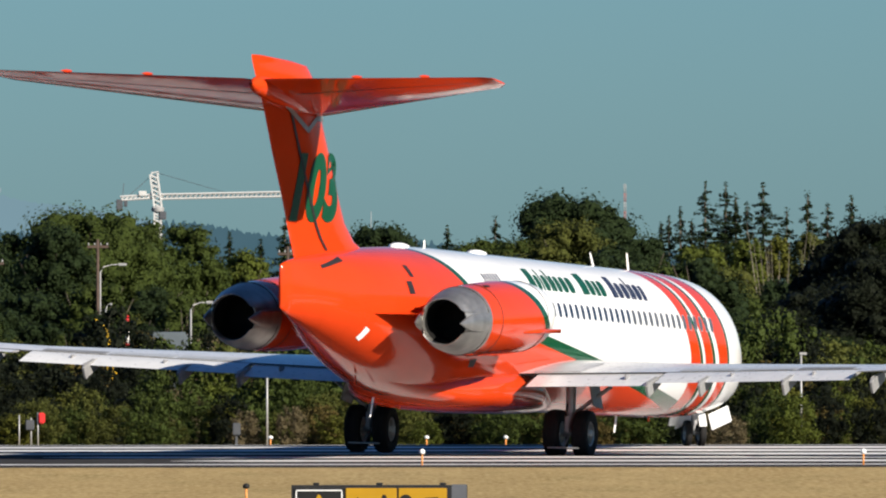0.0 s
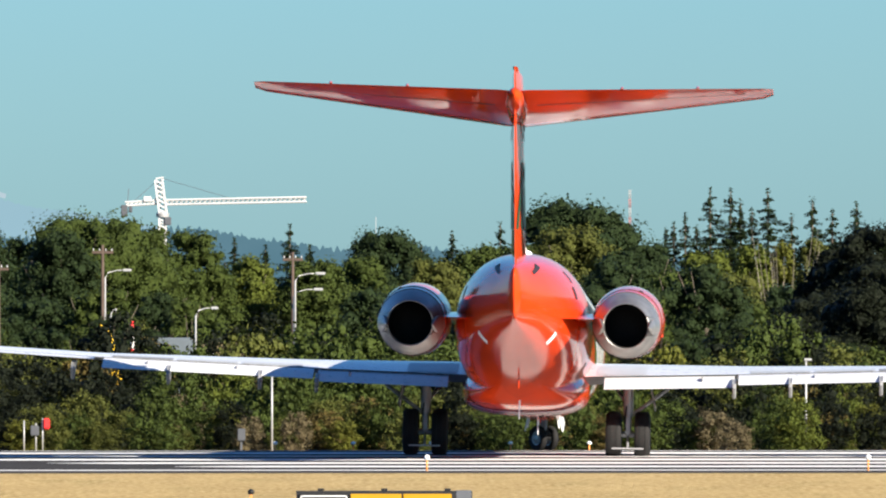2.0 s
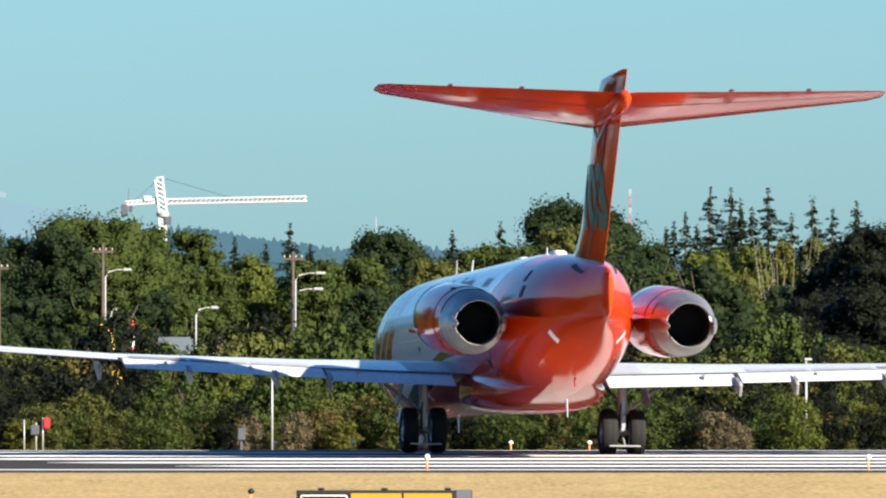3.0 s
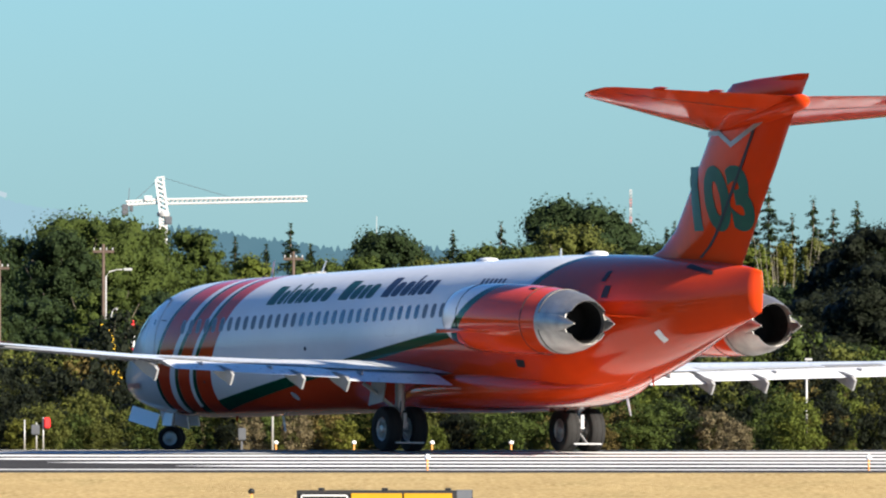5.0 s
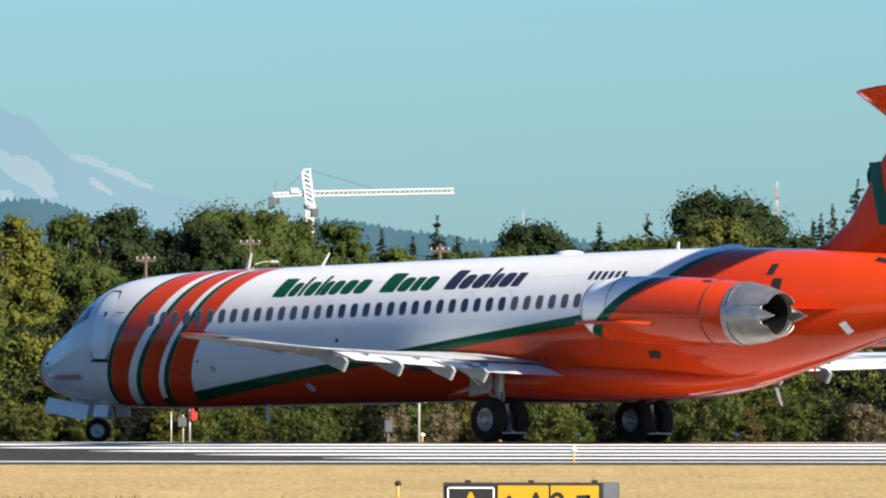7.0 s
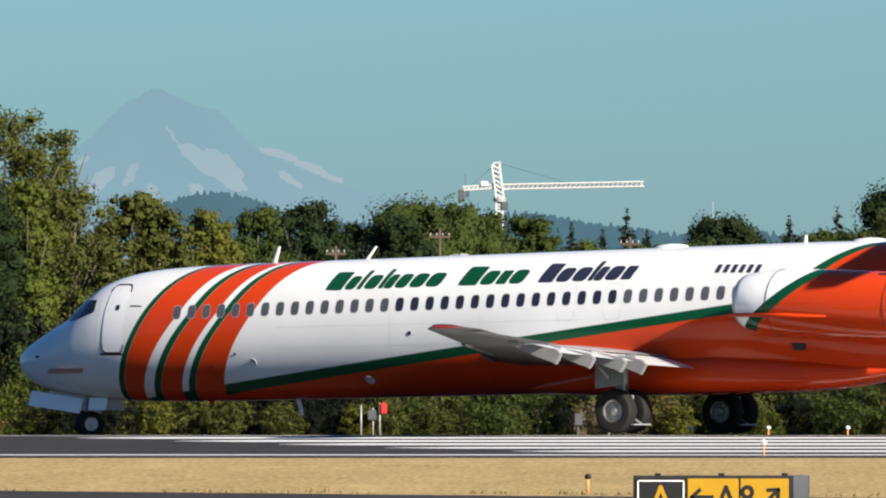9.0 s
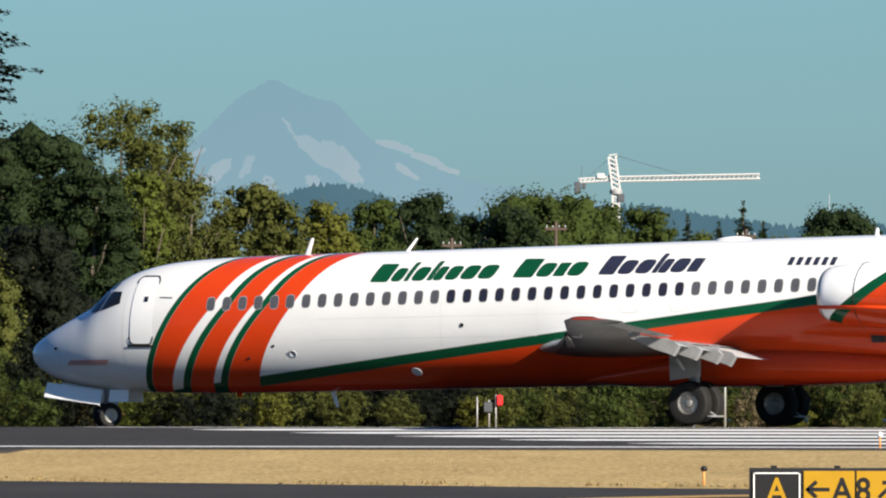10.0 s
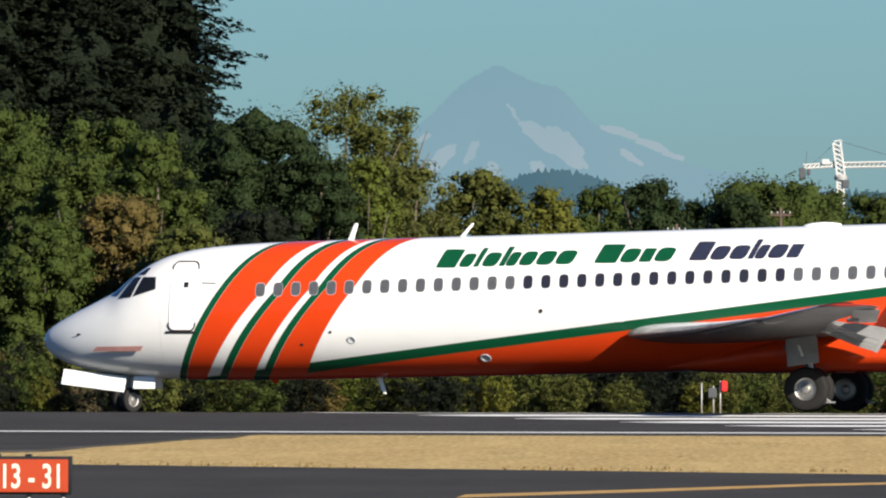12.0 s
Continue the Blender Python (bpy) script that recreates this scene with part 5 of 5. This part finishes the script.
def tail():
    rings = []
    for z in (4.3, 4.85, 5.0, 5.15, 5.4, 5.6, 6.2, 7.2, 8.0, 8.3, 8.75, 9.0, 9.25, 9.36, 9.46):
        a, b = curve_lin(FIN, z)
        k = 12
        L = [(a - (a - b) * (1 - math.cos(math.pi * i / k)) / 2) for i in range(k + 1)]
        s = 1.0 if z < 9.3 else .5
        rings.append([(x, fin_half(x, z) * s, z) for x in L] + [(x, -fin_half(x, z) * s, z) for x in L[::-1][1:-1]])
    fin = part("fin", sharp(Build().loft(rings).mesh("fin", orange), 50), plane, "orange swept tail fin")
    # rudder gap
    for side in (1, -1):
        v = []
        for z in np.linspace(4.95, 8.1, 12):
            a, b = curve_lin(FIN, z)
            x = a + (b - a) * .60
            for dx in (.075, -.075):
                v.append((x + dx, side * (fin_half(x + dx, z) + .024), z))
        part("rudder_gap", mesh_of("rudder_gap", v, [(2 * i, 2 * i + 1, 2 * i + 3, 2 * i + 2) for i in range(11)], seam), fin)
        me = text_mesh("103", 2.05, green, -.30 if side > 0 else .30, .10, .0)
        bm = bmesh.new()
        bm.from_mesh(me)
        bmesh.ops.triangulate(bm, faces=bm.faces[:])
        bmesh.ops.subdivide_edges(bm, edges=[e for e in bm.edges if e.calc_length() > .25], cuts=3, use_grid_fill=False)
        for q in bm.verts:
            x = -13.10 - side * q.co.x * 1.14
            z = 5.72 + q.co.y
            q.co = Vector((x, side * (fin_half(x, z) + .016), z))
        bm.to_mesh(me)
        bm.free()
        part("number", me, fin, "green number 103")
    # tailplane
    # half span, leading edge, trailing edge, height at the leading edge, rise to the trailing edge
    TP = [(0.0, -12.5, -16.95, 8.12, .76), (0.35, -12.6, -16.95, 8.15, .76), (5.9, -16.9, -18.55, 8.80, .2), (6.15, -17.45, -18.5, 8.86, .13)]
    for side in (1, -1):
        rr = [[(x, y * side, zz + up * (a - x) / (a - b)) for x, zz in foil(a, b, z, .085 if y < 6 else .05)] for y, a, b, z, up in TP]
        tp = part("tailplane", sharp(Build().loft(rr).mesh("tailplane", orange), 60), plane, "orange tailplane")
        for y in (2.55, 4.35):
            a, b, z, up = curve_lin(TP, y)
            part("hinge_fairing", Build().lathe([(.35, .004), (.2, .035), (-.1, .042), (-.35, .02), (-.5, .003)], "x", 8).mesh("hinge_fairing", orange), tp, matrix=pose(b + .25, y * side, z + up + .03))
        v = []
        for y in (.5, 5.5):
            a, b, z, up = curve_lin(TP, y)
            for t in (.66, .675):
                c = a - b
                yy = .085 * c * (1.48 * math.sqrt(t) - 0.63 * t - 1.758 * t**2 + 1.42 * t**3 - .5 * t**4) * .75
                v.append((a - c * t, y * side, z + up * t - yy - .004))
        part("elevator_gap", mesh_of("elevator_gap", v, [(0, 1, 3, 2)], seam), tp)
    rows = [(-17.35, .01), (-17.28, .11), (-17.0, .20), (-16.2, .27), (-15, .30), (-13.6, .28), (-12.7, .18), (-12.2, .02)]
    b = Build()
    b.lathe([(x, r) for x, r in rows], "x", 24, m=pose(-15, 0, 8.55) @ Matrix.Rotation(radians(6), 4, 'Y') @ pose(15, 0, 0) @ Matrix.Diagonal((1, .9, 1.05, 1)))
    part("bullet_fairing", b.mesh("bullet_fairing", orange), plane, "rounded orange fairing")
    v = []
    for side in (1, -1):
        b = Build()
        pts = [(-12.15, 8.02), (-12.9, 8.05), (-13.6, 7.75), (-15.2, 8.35)]
        for i in range(3):
            (xa, za), (xb, zb) = pts[i], pts[i + 1]
            b.add([(xa, side * (fin_half(xa, za) + .03), za + .07), (xb, side * (fin_half(xb, zb) + .03), zb + .07), (xb, side * (fin_half(xb, zb) + .03), zb - .07), (xa, side * (fin_half(xa, za) + .03), za - .07)], [(0, 1, 2, 3)])
        part("scuff_strip", b.mesh("scuff_strip", bare), fin)


tail()


# ---- engines ----
def engine(side):
    m = pose(-3.88, 2.62 * side, 3.46, 0, 0, 0) @ Matrix.Rotation(radians(-1.2), 4, "Y")
    outer = [(0.03, .62), (-.04, .68), (-.25, .75), (-.8, .83), (-1.7, .88), (-3.0, .89), (-4.2, .87), (-5.1, .83), (-5.5, .80)]
    nac = part("nacelle", sharp(Build().lathe(outer, "x", 44, m=m).mesh("nacelle", nacelle_mat)), plane, "white and orange engine nacelle with green band")
    part("intake_lip", Build().lathe([(-.10, .705), (-.04, .68), (0.035, .62), (-.02, .56), (-.2, .53)], "x", 44, m=m @ Matrix.Diagonal((1, 1.005, 1.005, 1))).mesh("intake_lip", bare), nac)
    part("intake_duct", Build().lathe([(-.2, .53), (-.6, .55), (-1.0, .58), (-1.0, .001)], "x", 36, m=m).mesh("intake_duct", dark_metal), nac)
    part("exhaust_shell", sharp(Build().lathe([(-5.46, .812), (-5.9, .77), (-6.3, .705), (-6.55, .63), (-6.68, .57), (-6.685, .545), (-6.55, .53)], "x", 44, m=m).mesh("exhaust_shell", bare)), nac, "bare metal exhaust shell")
    part("exhaust_pipe", Build().lathe([(-6.66, .543), (-6.5, .53), (-5.9, .52), (-5.4, .55), (-5.4, .001)], "x", 36, m=m).mesh("exhaust_pipe", black), nac)
    # reverser doors: an upper and a lower shell, notched where they meet at the sides
    for up in (1, -1):
        rings = []
        for x, r, sp in ((-5.62, .806, .41), (-6.2, .735, .40), (-6.55, .648, .385), (-6.78, .578, .355), (-6.86, .552, .32), (-6.85, .538, .32), (-6.65, .56, .355)):
            rings.append([m @ Vector((x, r * math.sin(q), up * r * math.cos(q))) for q in np.linspace(-math.pi * sp, math.pi * sp, 22)])
        part("reverser_door", sharp(Build().loft(rings, False, closed=False).mesh("reverser_door", bare)), nac, "bare metal thrust reverser door")
        part("door_seam", Build().tube([m @ Vector((-5.66, .807 * math.sin(q), up * .807 * math.cos(q))) for q in np.linspace(-1.3, 1.3, 20)], .012, 5).mesh("door_seam", dark_metal), nac)
    # long pointed fairings over the hinges, reaching past the nozzle
    for q in (1, -1):
        rr = []
        for x, h, t in ((-5.5, .05, .79), (-5.75, .20, .755), (-6.2, .22, .705), (-6.55, .20, .635), (-6.85, .13, .595), (-7.2, .01, .56)):
            rr.append([m @ Vector((x, q * (t + (.075 if h > .06 else .02) * math.cos(a)), -.02 + h * math.sin(a))) for a in [k * math.pi / 5 for k in range(10)]])
        part("reverser_fairing", sharp(Build().loft(rr).mesh("reverser_fairing", bare)), nac)
    for xj, r in ((-1.15, .855), (-4.75, .852)):
        part("cowl_joint", Build().tube([m @ Vector((xj, r * math.sin(q), r * math.cos(q))) for q in np.linspace(0, 2 * math.pi, 41)], .010, 5).mesh("cowl_joint", seam), nac)
    part("cowl_vent", sharp(Build().box(-.16, .16, -.05, .05, -.012, .012, .005).mesh("cowl_vent", seam)), nac, matrix=m @ pose(-4.45, side * .33, .80, -side * 22, 0, 0))
    # pylon
    rr = []
    for y in (1.0, 1.9):
        rr.append([(x, y * side, z) for x, z in foil(-4.6, -11.2 if y < 1.5 else -10.4, 3.48, .04)])
    part("pylon", sharp(Build().loft(rr).mesh("pylon", orange), 60), nac, "orange pylon")
    b = Build()
    b.box(-6.9, -3.9, -.015, .015, -.10, .0, 0, m=pose(0, side * 3.44, 3.15))
    part("strake", b.mesh("strake", orange), nac)


for s in (1, -1):
    engine(s)


# ---- landing gear ----
def wheel_mesh(r, w, name, rim_r):
    t = Build()
    prof = [(-w * .30, rim_r), (-w * .44, rim_r * 1.04), (-w * .5, r * .80), (-w * .46, r * .92), (-w * .34, r * .985), (-w * .2, r), (-w * .195, r * .985), (-w * .165, r * .985), (-w * .16, r),
            (w * .16, r), (w * .165, r * .985), (w * .195, r * .985), (w * .2, r), (w * .34, r * .985), (w * .46, r * .92), (w * .5, r * .80), (w * .44, rim_r * 1.04), (w * .30, rim_r)]
    t.lathe(prof, "y", 40)
    rim = Build()
    for q in (1, -1):
        rim.lathe([(q * w * .32, rim_r * 1.02), (q * w * .40, rim_r * .98), (q * w * .36, rim_r * .86), (q * w * .22, rim_r * .8), (q * w * .26, rim_r * .42), (q * w * .38, rim_r * .36), (q * w * .42, rim_r * .26), (q * w * .42, .001)], "y", 32)
        for k in range(14):
            a = k * 2 * math.pi / 14
            rim.box(-.012, .012, -.02, .02, rim_r * .42, rim_r * .84, m=Matrix.Translation((0, q * w * .30, 0)) @ Matrix.Rotation(a, 4, "Y"))
    return sharp(t.mesh(name + "_tyre", rubber)), sharp(rim.mesh(name + "_rim", bare))


WHEELS = []


def main_gear():
    tyre, rim = wheel_mesh(.58, .40, "main", .30)
    for side in (1, -1):
        y = 2.54 * side
        b = Build()
        b.tube([(0.0, y, .55), (0.0, y, 1.15)], .085, 14).tube([(0, y, 1.05), (0.02, y, 1.95)], .125, 14)
        b.tube([(0, y - .36, .58), (0, y + .36, .58)], .075, 12)
        gear = part("main_gear", sharp(b.mesh("main_gear", strut_mat)), plane, "grey main landing gear leg")
        part("side_brace", Build().tube([(0, y, 1.0), (.1, y + side * 1.0, 1.75)], .05, 8).mesh("side_brace", strut_mat), gear)
        part("side_brace", Build().tube([(.1, y, 1.3), (.75, y - side * .3, 1.7)], .045, 8).mesh("side_brace", strut_mat), gear)
        part("torque_link", sharp(Build().box(-.30, -.08, y - .06, y + .06, .62, .69, .01).box(-.30, -.24, y - .05, y + .05, .66, 1.0, .01).mesh("torque_link", strut_mat)), gear)
        part("debris_guard", sharp(Build().box(-.62, -.52, y - .40, y + .40, .22, .26, .01).tube([(-.57, y, .25), (-.05, y, .55)], .03, 6).mesh("debris_guard", strut_mat)), gear)
        part("brake_hose", Build().tube([(-.12, y + .05, .62), (-.2, y + .1, .9), (-.12, y + .04, 1.3)], .016, 6).mesh("brake_hose", rubber), gear)
        # door hung beside the leg
        d = Build().box(-.45, .40, -.02, .02, -.75, 0.0, .012, m=pose(0.15, y + side * .52, 1.95, 12 * side, 8, 0))
        part("gear_door", sharp(d.mesh("gear_door", flap_grey_shade)), gear)
        for o in (.36, -.36):
            w = part("main_wheel", rim, plane, matrix=pose(0, y + o, .58))
            part("tyre", tyre, w, "black rubber tyre")
            WHEELS.append((w, (0, y + o), .58))


main_gear()
NOSE_WHEELS = []


def nose_gear():
    b = Build()
    b.tube([(0, 0, .33), (0, 0, .62)], .06, 12).tube([(0, 0, .56), (0, 0, 1.25)], .09, 12).tube([(0, -.22, .34), (0, .22, .34)], .045, 10)
    leg = part("nose_gear", sharp(b.mesh("nose_gear", strut_mat)), plane, "grey steerable nose gear leg", matrix=pose(19.2, 0, 0))
    part("torque_link", sharp(Build().box(.08, .26, -.05, .05, .42, .48, .01).mesh("torque_link", strut_mat)), leg)
    part("taxi_light", Build().lathe([(0, .02), (.03, .07), (.06, .075), (.065, .001)], "x", 14).mesh("taxi_light", decal_white), leg, matrix=pose(.09, 0, .76))
    tyre, rim = wheel_mesh(.335, .17, "nose", .19)
    for y in (.185, -.185):
        me = rim.copy()
        bm = bmesh.new()
        bm.from_mesh(rim)
        for fc in bm.faces:
            fc.material_index = 0
        k = len(bm.faces)
        bm.from_mesh(tyre)
        bm.faces.ensure_lookup_table()
        for fc in bm.faces[k:]:
            fc.material_index = 1
        bm.to_mesh(me)
        bm.free()
        me.materials.append(rubber)
        w = part("nose_wheel", me, leg, matrix=pose(0, y, .335))
        NOSE_WHEELS.append((w, y))
    for side in (1, -1):
        d = Build().box(-.80, .95, -.018, .018, -.42, 0.0, .012)
        part("nose_gear_door", sharp(d.mesh("nose_gear_door", white)), plane, "white nose gear door", matrix=pose(19.90, .40 * side, .93, 14 * side, -7, 0))
    for side in (1, -1):
        d = Build().box(-.30, .30, -.016, .016, -.34, 0.0, .012)
        part("aft_nose_door", sharp(d.mesh("aft_nose_door", white)), plane, "small white aft nose gear door", matrix=pose(18.62, .36 * side, .86, 10 * side, 0, 0))
    return leg


leg = nose_gear()


def aerials():
    def blade(x, z, h, c, rake, name="blade_aerial", mat=white, th=.05, y=0.0):
        r = [[(x - a * .5 * k - rake * t, y + th * k * s, z + h * t) for a, s in ((-c, 0), (-c * .3, .5), (c * .4, .4), (c, 0), (c * .4, -.4), (-c * .3, -.5))] for t, k in ((-.1, 1), (0, 1), (.85, .7), (1.0, .5))]
        part(name, sharp(Build().loft(r).mesh(name, mat)), fus)
    blade(13.05, 4.50, .46, .17, .16)
    blade(10.0, 4.60, .36, .13, .30)
    blade(12.25, .86, -.44, .16, .16)
    blade(-4.0, 5.02, .20, .14, .02)
    blade(-7.8, 1.42, -.42, .14, .20)
    blade(15.1, .80, -.12, .2, .0, "drain_mast", orange)
    blade(-9.2, 1.98, -.22, .09, .05, "drain_mast", orange)
    for x in (0.2, -6.0):
        part("dome", Build().lathe([(0, .36), (.06, .33), (.10, .2), (.12, .001)], "z", 20).mesh("dome", white), fus, matrix=pose(x, 0, body_at(x, math.pi / 2).z - .02, 0, 1.7, 0) @ Matrix.Diagonal((1.5, .6, 1, 1)))


aerials()


# ---- movement ----
def motions():
    rows = [(t, pose(x, y, 0, 0, 0, h) @ pose(0, 0, 0, float(np.interp(t, *LEAN)), 0, 0)) for t, x, y, h in TAXI]
    walk(plane, rows)
    table = [tuple(r) for r in TAXI]
    times = [i / 10 for i in range(121)]
    path = [curve_at(table, t) for t in times]
    turn_main = [[0.0] for _ in WHEELS]
    turn_nose = [[0.0] for _ in NOSE_WHEELS]
    steer = []
    for i in range(121):
        a, b = path[max(0, i - 4)], path[min(120, i + 4)]
        dt = (min(120, i + 4) - max(0, i - 4)) / 10
        rate = radians(b[2] - a[2]) / dt
        hd = radians(path[i][2])
        v = ((b[0] - a[0]) * math.cos(hd) + (b[1] - a[1]) * math.sin(hd)) / dt
        steer.append(min(62.0, math.degrees(math.atan2(19.2 * rate, max(v, .3)))))
        if i:
            for k, (_, (x, y), r) in enumerate(WHEELS):
                turn_main[k].append(turn_main[k][-1] + min(80, max(-80, math.degrees((v - rate * y) * .1 / r))))
            for k in range(len(NOSE_WHEELS)):
                turn_nose[k].append(turn_nose[k][-1] + min(80, math.degrees(math.hypot(v, 19.2 * rate) * .1 / .335)))
    for k, (w, (x, y), r) in enumerate(WHEELS):
        walk(w, [(t, pose(x, y, r, 0, 0, 0) @ Matrix.Rotation(radians(q), 4, "Y")) for t, q in zip(times, turn_main[k])])
    for k, (w, y) in enumerate(NOSE_WHEELS):
        walk(w, [(t, pose(0, y, .335, 0, 0, 0) @ Matrix.Rotation(radians(q), 4, "Y")) for t, q in zip(times, turn_nose[k])])
    drop = [min(0.0, (p[1] + 19.2 * math.sin(radians(p[2])) - 343.0) * CROSSFALL) for p in path]
    walk(leg, [(t, pose(19.2, 0, z, 0, 0, s)) for t, s, z in zip(times[::5], steer[::5], drop[::5])])


# the body leans outwards while it turns hard: seconds, degrees
LEAN = ((0, 1.5, 3, 5), (1.2, 1.0, 0.7, 0.6))
motions()
